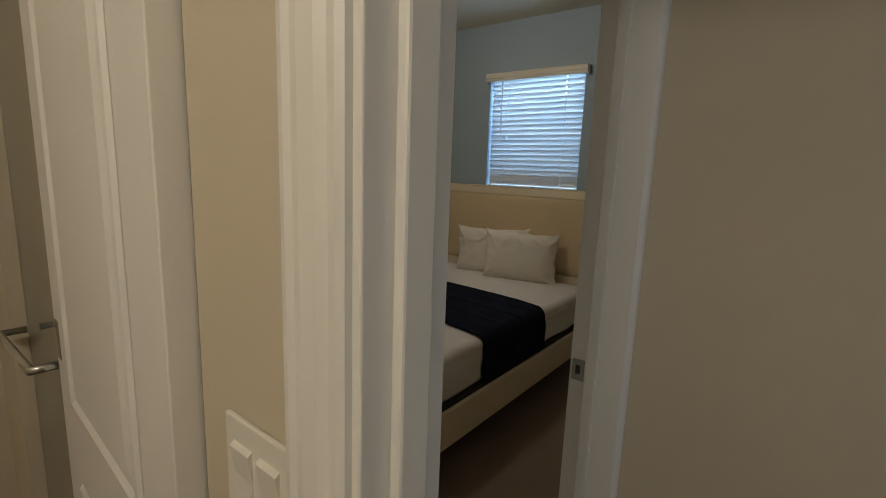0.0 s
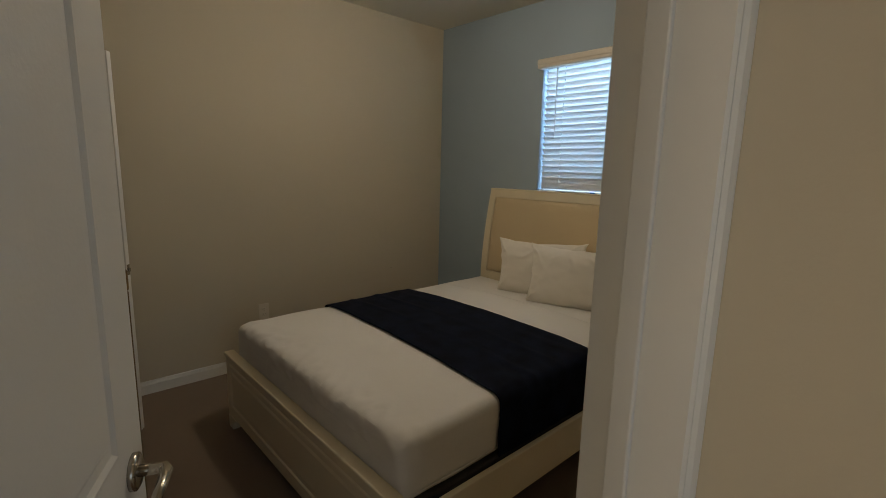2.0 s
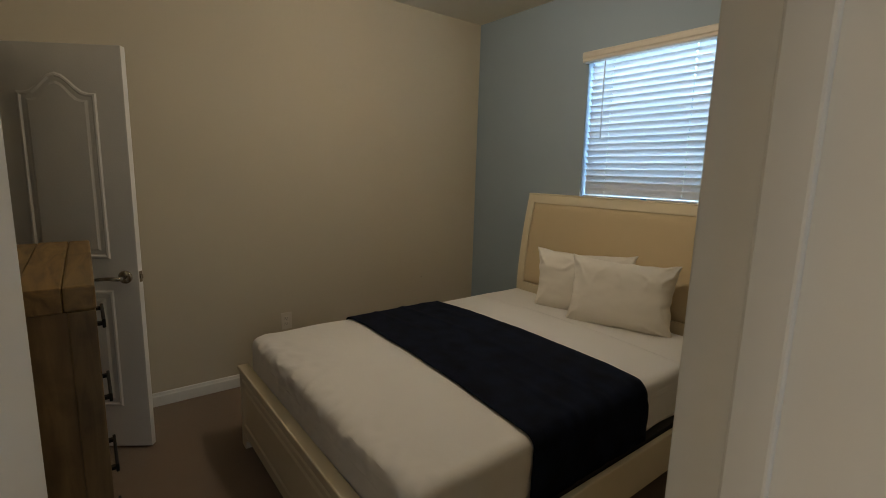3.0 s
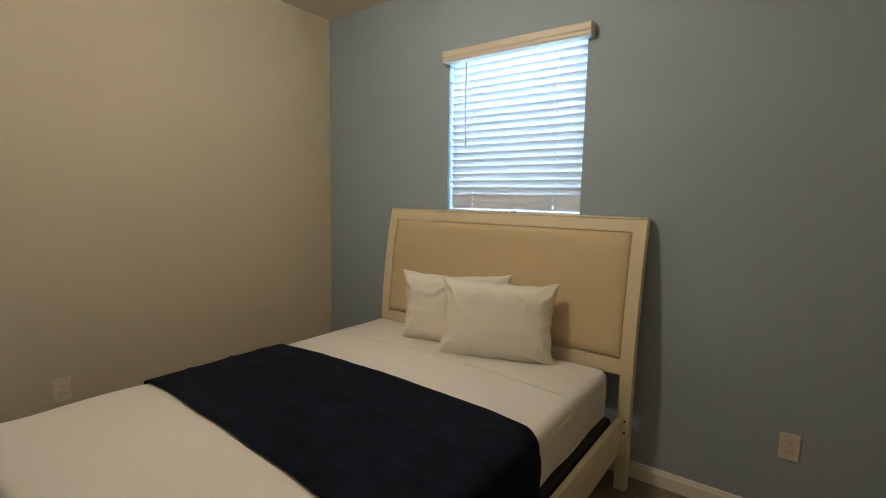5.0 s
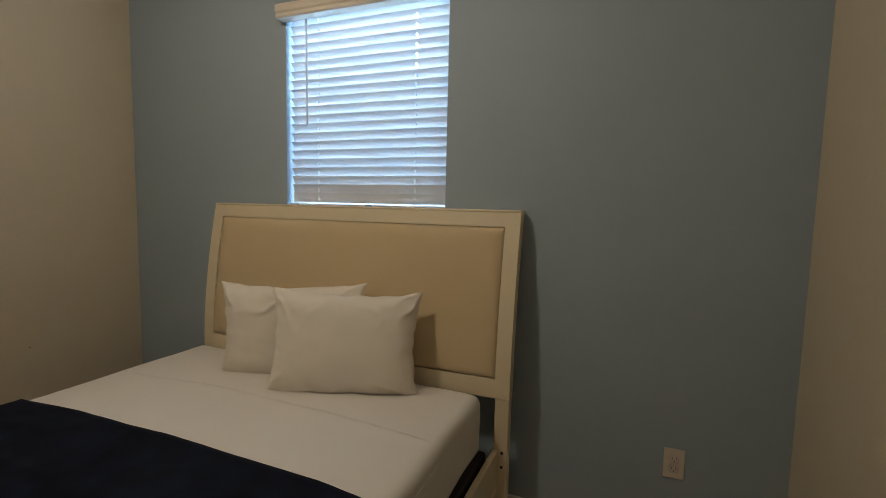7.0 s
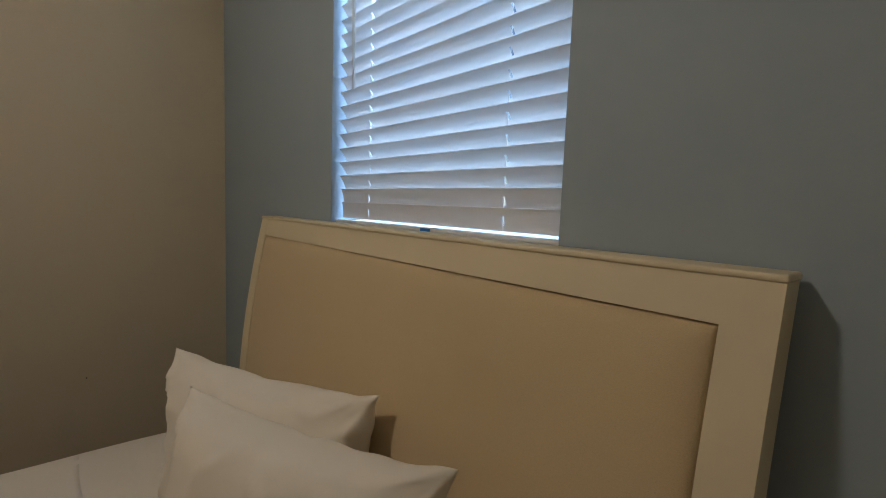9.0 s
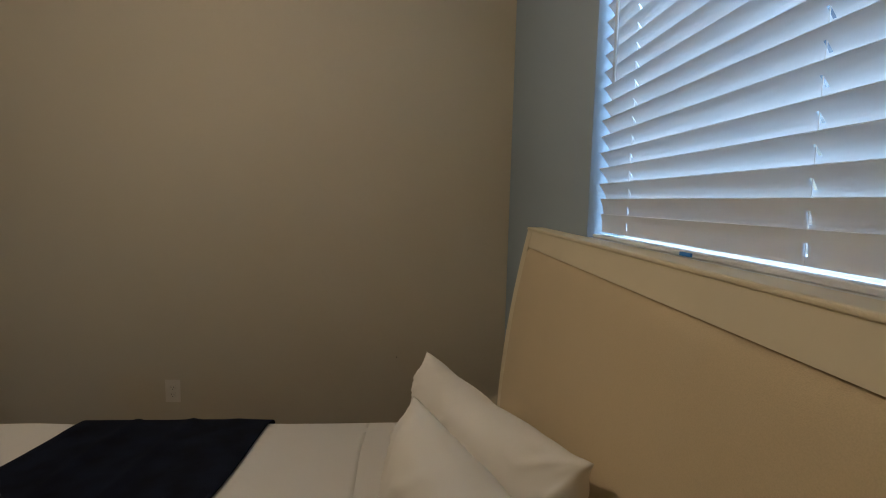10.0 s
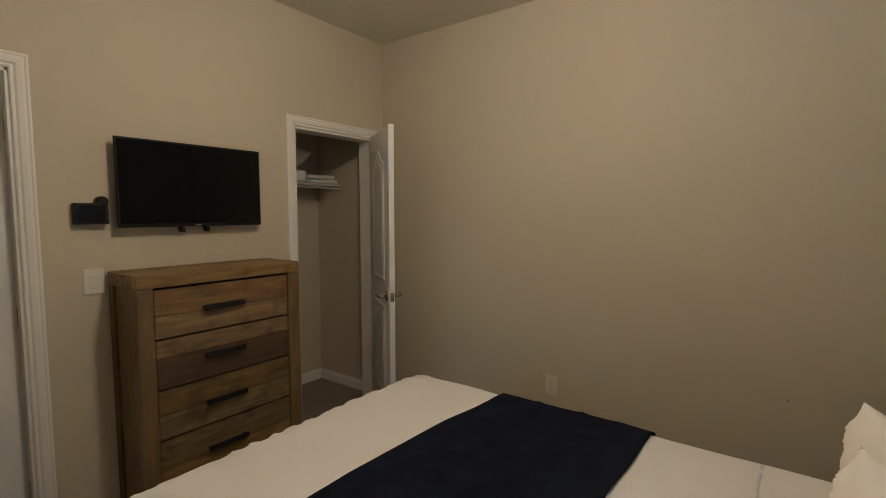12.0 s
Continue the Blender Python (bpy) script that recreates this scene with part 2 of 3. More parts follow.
structure("floor", box("floor", -0.3, XR + 0.1, -4.1, 0.15, -0.10, 0.0, M_CARPET), "brown cut-pile bedroom carpet with faint tracks", "floor")
structure("floor_hall", box("floor_hall", XR + 0.1, 5.6, -5.1, YN, -0.10, 0.0, M_CARPET), "brown carpet of the entrance lobby", "floor")
structure("floor_bath", box("floor_bathroom", -0.3, XR + 0.1, -5.1, -4.1, -0.10, 0.0, M_TILE), "beige tiled bathroom floor", "floor")
structure("ceiling", boxes("ceiling", [(-0.3, XR + T, -5.1, 0.15, H, H + 0.1), (XR + T, 5.6, -5.1, YN, H, H + 0.1)], M_CEIL), "cream painted textured ceiling", "ceiling")
WX0, WX1, WZ0, WZ1 = 1.142, 2.022, 1.332, 2.320
structure("wall_north", boxes("wall_north", [(-0.3, WX0, 0, 0.15, 0, H), (WX1, XR + T, 0, 0.15, 0, H), (WX0, WX1, 0, 0.15, 0, WZ0), (WX0, WX1, 0, 0.15, WZ1, H)], M_BLUE), "blue-grey painted accent wall behind the bed", "wall")
structure("wall_west", box("wall_west", -T, 0, YT, 0, 0, H, M_WALL), "plain beige painted side wall", "wall")
structure("wall_east", boxes("wall_east", [(XR, XR + T, YN + 0.0, 0, 0, H)], M_WALL), "beige painted side wall", "wall")
CX0, CX1, DZ = 0.125, 0.812, 2.026
BX0, BX1 = 2.165, 2.875
structure("wall_south", boxes("wall_south", [
    (-T, CX0, YT - T, YT, 0, H), (CX1, BX0, YT - T, YT, 0, H), (BX1, 2.90, YT - T, YT, 0, H),
    (CX0, CX1, YT - T, YT, DZ, H), (BX0, BX1, YT - T, YT, DZ + 0.03, H)], M_WALL), "beige painted wall with two doorways", "wall")
structure("wall_entry", boxes("wall_entry", [
    (XD0, XD1, YS + 0.02, YN, 0, H), (XD0, XD1, YH - 0.02, YS + 0.02, 2.06, H), (2.90, XD1, YT - T - 0.03, YH - 0.02, 0, H)], M_WALL), "beige painted wall with the entry doorway", "wall")
structure("wall_lobby", boxes("wall_lobby", [(XD1, 5.6, YN - 0.07, YN, 0, H), (XD0, XR + T, YN, YN + 0.02, 0, H)], M_WALL), "plain beige wall closing the lobby", "wall")
YB0, YB1, XJ = -3.468, -3.372, 3.275
for row in [(3.034, XJ, YB0, YB1, 0, H), (1.8, 2.0, YB0, YB1, 0, H), (2.0, 3.034, YB0, YB1, 2.06, H), (4.08, 5.0, YB0, YB1, 0, H), (XJ, 4.08, YB0, YB1, 2.06, H)]:
    structure("wall_bath", box("wall_bathroom", *row, M_WALL), "cream painted wall with a cased doorway", "wall")
structure("wall_close", boxes("wall_outer", [(5.5, 5.6, -5.1, -3.55, 0, H), (5.5, 5.6, -2.55, YN - 0.07, 0, H), (5.5, 5.6, -3.55, -2.55, 0, 0.85), (5.5, 5.6, -3.55, -2.55, 2.0, H), (-0.3, 5.6, -5.2, -5.1, 0, H), (1.7, 1.8, -5.1, YB0, 0, H)], M_WALL), "plain beige outer walls", "wall")
for row in [(-T, 1.25, -4.0, -3.93, 0, H), (-T, 0.03, -3.93, YT - T, 0, H), (1.18, 1.25, -3.93, YT - T, 0, H), (1.25, 1.8, YT - T - 0.1, YT - T, 0, H)]:
    structure("wall_closet", box("wall_closet", *row, M_WALL), "dim beige closet walls", "wall")

# unseen ground, added to throw sunlight up under the blind slats
structure("ground", box("ground", -150, 150, -150, 150, -0.35, -0.15, M_GROUND), "pale unseen ground added outside to bounce sunlight", "ground")

# baseboards: a moulded profile run along each wall
BASE = [(0, 0), (0.014, 0), (0.014, 0.062), (0.010, 0.070), (0.007, 0.082), (0, 0.086)]


def baseboard(p, q, nx, ny):
    bm = bmesh.new()
    extrude_profile(bm, BASE, lambda c: (p[0] + nx * c[0], p[1] + ny * c[0], c[1]), lambda c: (q[0] + nx * c[0], q[1] + ny * c[0], c[1]))
    return structure("baseboard", part("baseboard", bm, M_TRIM), "white moulded baseboard along the wall", "baseboard")


baseboard((0.0, 0.0), (XR, 0.0), 0, -1)
baseboard((0.0, YT), (0.0, -0.014), 1, 0)
baseboard((XR, YN + 0.02), (XR, -0.014), -1, 0)
baseboard((CX1 + 0.06, YT), (BX0 - 0.066, YT), 0, 1)
baseboard((0.03, -3.93), (1.18, -3.93), 0, 1)
baseboard((0.03, -3.916), (0.03, YT - T), 1, 0)
baseboard((XD1 + 0.02, YN - 0.07), (5.5, YN - 0.07), 0, -1)

# casings: colonial profile, w across the face and d proud of it
CASE = [(0, 0), (0, 0.009), (0.006, 0.013), (0.016, 0.011), (0.024, 0.016), (0.040, 0.018), (0.050, 0.016), (0.056, 0.019), (0.064, 0.017), (0.064, 0)]


def casing(name, along, face, normal, a0, a1, top, legs=(True, True), width=1.0):
    """Casing round an opening from a0 to a1 on a wall face; along 'x' or 'y'."""
    t = thing(name, "white moulded wooden door casing", "door casing", kind="structure")

    def at(u, d, z):
        return (u, face + normal * d, z) if along == 'x' else (face + normal * d, u, z)
    w = 0.064 * width
    for k, (edge, out) in enumerate(((a0, -1), (a1, 1))):
        if not legs[k]:
            continue
        bm = bmesh.new()
        extrude_profile(bm, CASE, lambda c: at(edge + out * c[0] * width, c[1], 0), lambda c: at(edge + out * c[0] * width, c[1], top + c[0] * width))
        part("casing_leg", bm, M_TRIM, t)
    bm = bmesh.new()
    ra, rb = (w if legs[0] else 0) / 0.064, (w if legs[1] else 0) / 0.064
    extrude_profile(bm, CASE, lambda c: at(a0 - c[0] * ra, c[1], top + c[0] * width), lambda c: at(a1 + c[0] * rb, c[1], top + c[0] * width))
    part("casing_head", bm, M_TRIM, t)
    return t


casing("casing_closet", 'x', YT, 1, CX0, CX1, DZ)
casing("casing_side_door", 'x', YT, 1, BX0, BX1 - 0.01, DZ + 0.03, (True, False))
casing("casing_entry", 'y', XD1, 1, YH, YS, 2.05, (False, True))
casing("casing_bath", 'x', YB0, -1, XJ + 0.005, 4.08, 2.05)

# jambs with their stops
jamb = thing("door_frame_entry", "white painted door jamb with a steel strike plate", "door frame", kind="structure")
boxes("jamb", [(XD0 - 0.004, XD1 + 0.002, YS, YS + 0.02, 0, 2.05)], M_TRIM, jamb, 0.002)
boxes("jamb", [(XD0 - 0.004, XD1 + 0.002, YH - 0.018, YH, 0, 2.05)], M_TRIM, jamb, 0.002)
boxes("head_jamb", [(XD0 - 0.004, XD1 + 0.002, YH, YS, 2.035, 2.058)], M_TRIM, jamb, 0.002)
boxes("door_stop", [(XD0 + 0.044, XD0 + 0.078, YS - 0.011, YS + 0.001, 0, 2.035)], M_TRIM, jamb, 0.003)
strike = box("strike_plate", XD0 + 0.004, XD0 + 0.040, YS - 0.0022, YS + 0.001, 0.888, 0.952, M_NICKEL, jamb, 0.001, "satin nickel strike plate")
box("latch_hole", XD0 + 0.014, XD0 + 0.028, YS - 0.0026, YS, 0.908, 0.934, M_SLOT, strike)
jb = thing("door_frame_bath", "white painted bathroom door jamb", "door frame", kind="structure")
boxes("jamb", [(XJ, XJ + 0.014, YB0 - 0.002, YB1 + 0.002, 0, 2.05)], M_TRIM, jb, 0.002)
boxes("jamb", [(4.066, 4.08, YB0 - 0.002, YB1 + 0.002, 0, 2.05)], M_TRIM, jb, 0.002)
boxes("door_stop", [(XJ + 0.013, XJ + 0.025, YB0 + 0.030, YB0 + 0.066, 0, 2.04)], M_TRIM, jb, 0.003)
jc = thing("door_frame_closet", "white painted closet door jamb", "door frame", kind="structure")
boxes("jamb", [(CX0 - 0.006, CX0 + 0.012, YT - T - 0.002, YT + 0.003, 0, DZ)], M_TRIM, jc, 0.002)
boxes("jamb", [(CX1 - 0.012, CX1 + 0.006, YT - T - 0.002, YT + 0.003, 0, DZ)], M_TRIM, jc, 0.002)
boxes("head_jamb", [(CX0, CX1, YT - T - 0.002, YT + 0.003, DZ - 0.016, DZ + 0.004)], M_TRIM, jc, 0.002)
js = thing("door_frame_side", "white painted side door jamb", "door frame", kind="structure")
boxes("jamb", [(BX0 - 0.006, BX0 + 0.012, YT - T, YT + 0.003, 0, DZ + 0.03)], M_TRIM, js, 0.002)
boxes("head_jamb", [(BX0, BX1, YT - T, YT + 0.003, DZ + 0.014, DZ + 0.034)], M_TRIM, js, 0.002)


def panel_outline(w, z0, z1, arch):
    """Panel outline in a door's plane: a box whose top may be an eyebrow arch."""
    pts = [(-w / 2, z0), (w / 2, z0)]
    if not arch:
        return pts + [(w / 2, z1), (-w / 2, z1)]
    n = 12
    for i in range(n + 1):
        u = 1 - 2 * i / n
        pts.append((w / 2 * u, z1 - arch + arch * 0.5 * (1 + math.cos(math.pi * min(1, abs(u) / 0.82)))))
    return pts


def moulding(bm, outline, y, side):
    """A raised bead round a panel and its sunk bevel, on one face of a door."""
    cx = sum(p[0] for p in outline) / len(outline)
    cz = (min(p[1] for p in outline) + max(p[1] for p in outline)) / 2
    hw = max(abs(p[0] - cx) for p in outline)
    hz = (max(p[1] for p in outline) - min(p[1] for p in outline)) / 2
    loops = []
    for inset, d in ((0, 0.0005), (0.006, 0.006), (0.014, 0.007), (0.022, 0.001), (0.040, 0.0015), (0.052, 0.006)):
        loops.append([bm.verts.new((cx + (p[0] - cx) * (1 - inset / hw), y + side * d, cz + (p[1] - cz) * (1 - inset / hz))) for p in outline])
    k = len(outline)
    for a, b in zip(loops, loops[1:]):
        for i in range(k):
            bm.faces.new((a[i], a[(i + 1) % k], b[(i + 1) % k], b[i]))
    bm.faces.new(loops[-1])


def lever(door, x, z, y, side, turn):
    """A lever handle on a round rose, on one face of a door."""
    bm = bmesh.new()
    tube(bm, [(x, y, z), (x, y + side * 0.008, z), (x, y + side * 0.012, z)], [0.033, 0.033, 0.026], 20)
    rose = part("lever_handle", bm, M_NICKEL, door, "satin nickel lever handle", True)
    bm = bmesh.new()
    tube(bm, [(x, y + side * 0.010, z), (x, y + side * 0.040, z), (x, y + side * 0.050, z), (x + turn * 0.012, y + side * 0.056, z), (x + turn * 0.05, y + side * 0.058, z + 0.002), (x + turn * 0.11, y + side * 0.056, z - 0.004)],
         [0.011, 0.010, 0.011, 0.011, 0.0095, 0.008], 12)
    part("lever", bm, M_NICKEL, rose, "", True)


def panel_door(name, w, label, m, levers=True, lever_z=0.93):
    """Moulded two-panel door leaf; the hinge edge lies at its origin, the leaf runs along +x."""
    d = thing(name, label, "door", kind="structure")
    box("leaf", 0.002, w, -0.0175, 0.0175, 0.012, 2.028, M_DOOR, d, 0.002)
    for side in (1, -1):
        bm = bmesh.new()
        for z0, z1, arch in ((0.24, 0.86, 0), (1.02, 1.90, 0.09)):
            moulding(bm, [(p[0] + w / 2, p[1]) for p in panel_outline(w - 0.25, z0, z1, arch)], side * 0.0175, side)
        part("panel_moulding", bm, M_DOOR, d)
        if levers:
            lever(d, w - 0.062, lever_z, side * 0.0175, side, -1)
    if levers:
        plate = box("latch_plate", w - 0.0005, w + 0.0012, -0.0125, 0.0125, 0.902, 0.958, M_NICKEL, d, 0, "satin nickel latch plate")
        box("latch_bolt", w + 0.001, w + 0.010, -0.006, 0.006, 0.92, 0.94, M_NICKEL, plate, 0.002)
    for z in (0.25, 1.02, 1.80):
        bm = bmesh.new()
        tube(bm, [(0, 0.021, z - 0.045), (0, 0.021, z + 0.045)], 0.006, 8)
        part("hinge", bm, M_NICKEL, d, "satin nickel butt hinge", True)
    d.matrix_world = m
    return d


def turned(p, q):
    return math.degrees(math.atan2(q[1] - p[1], q[0] - p[0]))


panel_door("door_1", 0.712, "open white moulded two-panel entry door", pose(3.055, -3.222, 0, 0, 0, turned((3.055, -3.222), (2.412, -2.935))), lever_z=0.955)
panel_door("door_2", 0.606, "open white moulded two-panel closet door", pose(CX0 + 0.02, YT + 0.026, 0, 0, 0, 56.3))
panel_door("door_3", 0.69, "closed white moulded two-panel side door", pose(BX0 + 0.008, YT - 0.07, 0.012, 0, 0, 0))

# ---- window with its blind ----
win = thing("window_1", "white vinyl sash window with clear glass", "window", kind="structure")
boxes("window_frame", [(WX0, WX0 + 0.035, 0.09, 0.13, WZ0, WZ1), (WX1 - 0.035, WX1, 0.09, 0.13, WZ0, WZ1), (WX0 + 0.035, WX1 - 0.035, 0.09, 0.13, WZ0, WZ0 + 0.035), (WX0 + 0.035, WX1 - 0.035, 0.09, 0.13, WZ1 - 0.035, WZ1)], M_VINYL, win, 0.003)
pane = box("pane", WX0 + 0.035, WX1 - 0.035, 0.108, 0.112, WZ0 + 0.035, WZ1 - 0.035, M_GLASS, win)
pane.visible_shadow = False
box("window_sill", WX0 + 0.001, WX1 - 0.001, -0.012, 0.09, WZ0, WZ0 + 0.012, M_TRIM, win, 0.003)

blind = thing("window_blind", "white faux-wood horizontal blind, slats half closed", "window blind")
bm = bmesh.new()
VAL = [(y, z + 0.024) for y, z in ((-0.012, 2.228), (-0.062, 2.228), (-0.068, 2.236), (-0.068, 2.250), (-0.074, 2.258), (-0.074, 2.286), (-0.066, 2.295), (-0.012, 2.295))]
extrude_profile(bm, [(p[0] + 0.010, p[1]) for p in VAL], lambda c: (1.130, c[0], c[1]), lambda c: (2.056, c[0], c[1]))
part("valance", bm, M_VALANCE, blind, "cream moulded valance board")
box("headrail", WX0 + 0.006, WX1 - 0.006, 0.012, 0.062, 2.272, 2.316, M_VINYL, blind, 0.002)
SX0, SX1, SY = WX0 + 0.015, WX1 - 0.006, 0.036
CORDS = (1.312, 1.852)
bm = bmesh.new()
n = 8
prof = [((i / n - 0.5) * 0.050, 0.0022 * (1 - (2 * i / n - 1) ** 2)) for i in range(n + 1)]
xs = [SX0] + [c + d for c in CORDS for d in (-0.004, 0.004)] + [SX1]
top = [[bm.verts.new((x, u, v)) for u, v in prof] for x in xs]
low = [[bm.verts.new((x, u, v - 0.0026)) for u, v in prof] for x in xs]
for layer in (top, low):
    for k in range(len(xs) - 1):
        for i in range(n):
            if k in (1, 3) and 3 <= i < 6:
                continue                     # slot for the ladder cord
            bm.faces.new((layer[k][i], layer[k + 1][i], layer[k + 1][i + 1], layer[k][i + 1]))
for k in range(len(xs) - 1):
    for i in (0, n):
        bm.faces.new((top[k][i], top[k + 1][i], low[k + 1][i], low[k][i]))
for k in (0, len(xs) - 1):
    for i in range(n):
        bm.faces.new((top[k][i], top[k][i + 1], low[k][i + 1], low[k][i]))
first = part("slat", bm, M_SLAT, blind)
PITCH, rng = 0.0436, random.Random(4)
count = 21
for i in range(count):
    z = 2.2576 - i * PITCH
    tilt = -54 + rng.uniform(-0.6, 0.6)
    if i >= count - 3:
        tilt = (-62, -76, -84)[i - count + 3]
    ob = first if i == 0 else new("slat", first.data)
    ob.parent = blind
    ob.matrix_basis = pose(0, SY, z, tilt, rng.uniform(-0.04, 0.04), 0)
bm = bmesh.new()
add_box(bm, SX0, SX1, SY - 0.026, SY + 0.010, 1.3445, 1.3545, 0.003)
part("bottom_rail", bm, M_SLAT, blind)
for x in CORDS:
    bm = bmesh.new()
    tube(bm, [(x, SY, 1.36), (x, SY, 2.275)], 0.0009, 5)
    part("lift_cord", bm, M_VINYL, blind)
bm = bmesh.new()
tube(bm, [(1.268, 0.000, 2.280), (1.270, -0.002, 2.0), (1.274, -0.002, 1.742)], 0.0045, 8)
part("tilt_wand", bm, M_VINYL, blind, "slim clear grey tilt wand", True)
box("tag", 1.605, 1.640, SY - 0.030, SY - 0.026, 1.346, 1.353, M_TAG, blind, 0, "small blue tag")

# ---- bed ----
bed = thing("bed", "cream painted wooden bed with upholstered headboard", "bed")
HX0, HX1 = 0.726, 2.383


def hb_y(z):
    """Front of the sleigh headboard, curling back to the wall at its top."""
    u = max(0.0, (z - 0.60) / 0.74)
    return -0.165 + 0.095 * u ** 1.7


def curved_board(x0, x1, z0, z1, front, back, nz=10, nx=1):
    bm = bmesh.new()
    rows = []
    for i in range(nz + 1):
        z = z0 + (z1 - z0) * i / nz
        rows.append([[bm.verts.new((x, hb_y(z) + o, z)) for x in (x0, x1)] for o in (front, back)])
    for a, b in zip(rows, rows[1:]):
        bm.faces.new((a[0][0], a[0][1], b[0][1], b[0][0]))
        bm.faces.new((a[1][1], a[1][0], b[1][0], b[1][1]))
        bm.faces.new((a[0][1], a[1][1], b[1][1], b[0][1]))
        bm.faces.new((a[1][0], a[0][0], b[0][0], b[1][0]))
    bm.faces.new((rows[0][0][0], rows[0][1][0], rows[0][1][1], rows[0][0][1]))
    bm.faces.new((rows[-1][0][0], rows[-1][0][1], rows[-1][1][1], rows[-1][1][0]))
    es = [e for e in bm.edges if len(e.link_faces) == 2 and e.calc_face_angle(0) > 0.8]
    bmesh.ops.bevel(bm, geom=es, offset=0.004, segments=2, profile=0.5, affect='EDGES')
    return bm


part("headboard_stile", curved_board(HX0, HX0 + 0.062, 0.585, 1.337, 0, 0.055), M_CREAM, bed)
part("headboard_stile", curved_board(HX1 - 0.062, HX1, 0.585, 1.337, 0, 0.055), M_CREAM, bed)
part("headboard_rail", curved_board(HX0 + 0.062, HX1 - 0.062, 1.278, 1.337, 0.001, 0.055, 3), M_CREAM, bed)
part("headboard_rail", curved_board(HX0 + 0.062, HX1 - 0.062, 0.585, 0.662, 0.001, 0.055, 3), M_CREAM, bed)
box("headboard_cap", HX0 - 0.002, HX1 + 0.002, hb_y(1.34) - 0.004, hb_y(1.34) + 0.058, 1.337, 1.347, M_CREAM, bed, 0.004, "", 3)
part("headboard_back", curved_board(HX0 + 0.03, HX1 - 0.03, 0.60, 1.325, 0.045, 0.057), M_CREAM, bed)
# padded panel: a pillowed grid inside the frame
bm = bmesh.new()
PX0, PX1, PZ0, PZ1, nu, nv = HX0 + 0.064, HX1 - 0.064, 0.664, 1.276, 60, 28
grid = []
for j in range(nv + 1):
    v = j / nv
    v = 0.5 - 0.5 * math.cos(math.pi * v)
    z = PZ0 + (PZ1 - PZ0) * v
    row = []
    for i in range(nu + 1):
        u = 0.5 - 0.5 * math.cos(math.pi * i / nu)
        x = PX0 + (PX1 - PX0) * u
        e = min(1, min(x - PX0, PX1 - x, z - PZ0, PZ1 - z) / 0.060)
        row.append(bm.verts.new((x, hb_y(z) + 0.010 - 0.021 * math.sqrt(max(0, 1 - (1 - e) ** 2)) + 0.0015 * noise.noise((x * 6, z * 6, 3)), z)))
    grid.append(row)
for a, b in zip(grid, grid[1:]):
    for i in range(nu):
        bm.faces.new((a[i], a[i + 1], b[i + 1], b[i]))
part("headboard_panel", bm, M_FABRIC, bed, "padded beige fabric panel", True)
for x0, x1 in ((HX0, HX0 + 0.060), (HX1 - 0.060, HX1)):
    box("headboard_leg", x0 + 0.001, x1 - 0.001, -0.165, -0.112, 0.0, 0.583, M_CREAM, bed, 0.004)
for z in (0.36, 0.30):
    for x0 in (HX0 + 0.03, HX1 - 0.022):
        bm = bmesh.new()
        tube(bm, [(x0, -0.163, z), (x0, -0.1675, z)], 0.006, 10)
        part("bolt_hole", bm, M_SLOT, bed)
RX1 = 2.345
for x0, x1 in ((0.765, 0.790), (RX1 - 0.025, RX1)):
    box("side_rail", x0, x1, -2.217, -0.166, 0.190, 0.372, M_CREAM, bed, 0.004)
FY = -2.238
fb = box("footboard", 0.728, 2.304, FY - 0.020, FY + 0.020, 0.075, 0.430, M_CREAM, bed, 0.004)
box("footboard_cap", 0.718, 2.316, FY - 0.028, FY + 0.028, 0.430, 0.450, M_CREAM, bed, 0.005, "", 3)
bm = bmesh.new()
moulding(bm, panel_outline(1.44, 0.135, 0.400, 0), 0.0, -1)
mo = part("footboard_panel", bm, M_CREAM, bed)
mo.location = (1.511, FY - 0.020, 0)
for x0, x1 in ((0.728, 0.806), (2.226, 2.304)):
    bm = bmesh.new()
    sgn = 1 if x0 < 1 else -1
    xo = x0 if sgn > 0 else x1
    foot = [(xo, 0.0), (xo + sgn * 0.062, 0.0), (xo + sgn * 0.066, 0.030), (xo + sgn * 0.082, 0.055), (xo + sgn * 0.125, 0.074), (xo, 0.074)]
    extrude_profile(bm, foot, lambda c: (c[0], FY - 0.020, c[1]), lambda c: (c[0], FY + 0.020, c[1]))
    part("bracket_foot", bm, M_CREAM, bed)
for z in (0.345, 0.295):
    bm = bmesh.new()
    tube(bm, [(RX1 - 0.002, -2.215, z), (RX1 + 0.0022, -2.215, z)], 0.0065, 10)
    part("bolt_hole", bm, M_SLOT, bed)
for k in range(9):
    y = -2.12 + k * 0.235
    box("bed_slat", 0.790, RX1 - 0.025, y - 0.035, y + 0.035, 0.262, 0.282, M_CREAM, bed, 0.002)
found = box("box_foundation", 0.800, 2.305, -2.205, -0.200, 0.284, 0.374, M_DARK, None, 0.012)
tagged(found, "thin dark fabric bed foundation under the mattress", "bed foundation")

MX0, MX1, MY0, MY1, MZ0, MZ1 = 0.766, 2.282, -2.203, -0.205, 0.376, 0.617


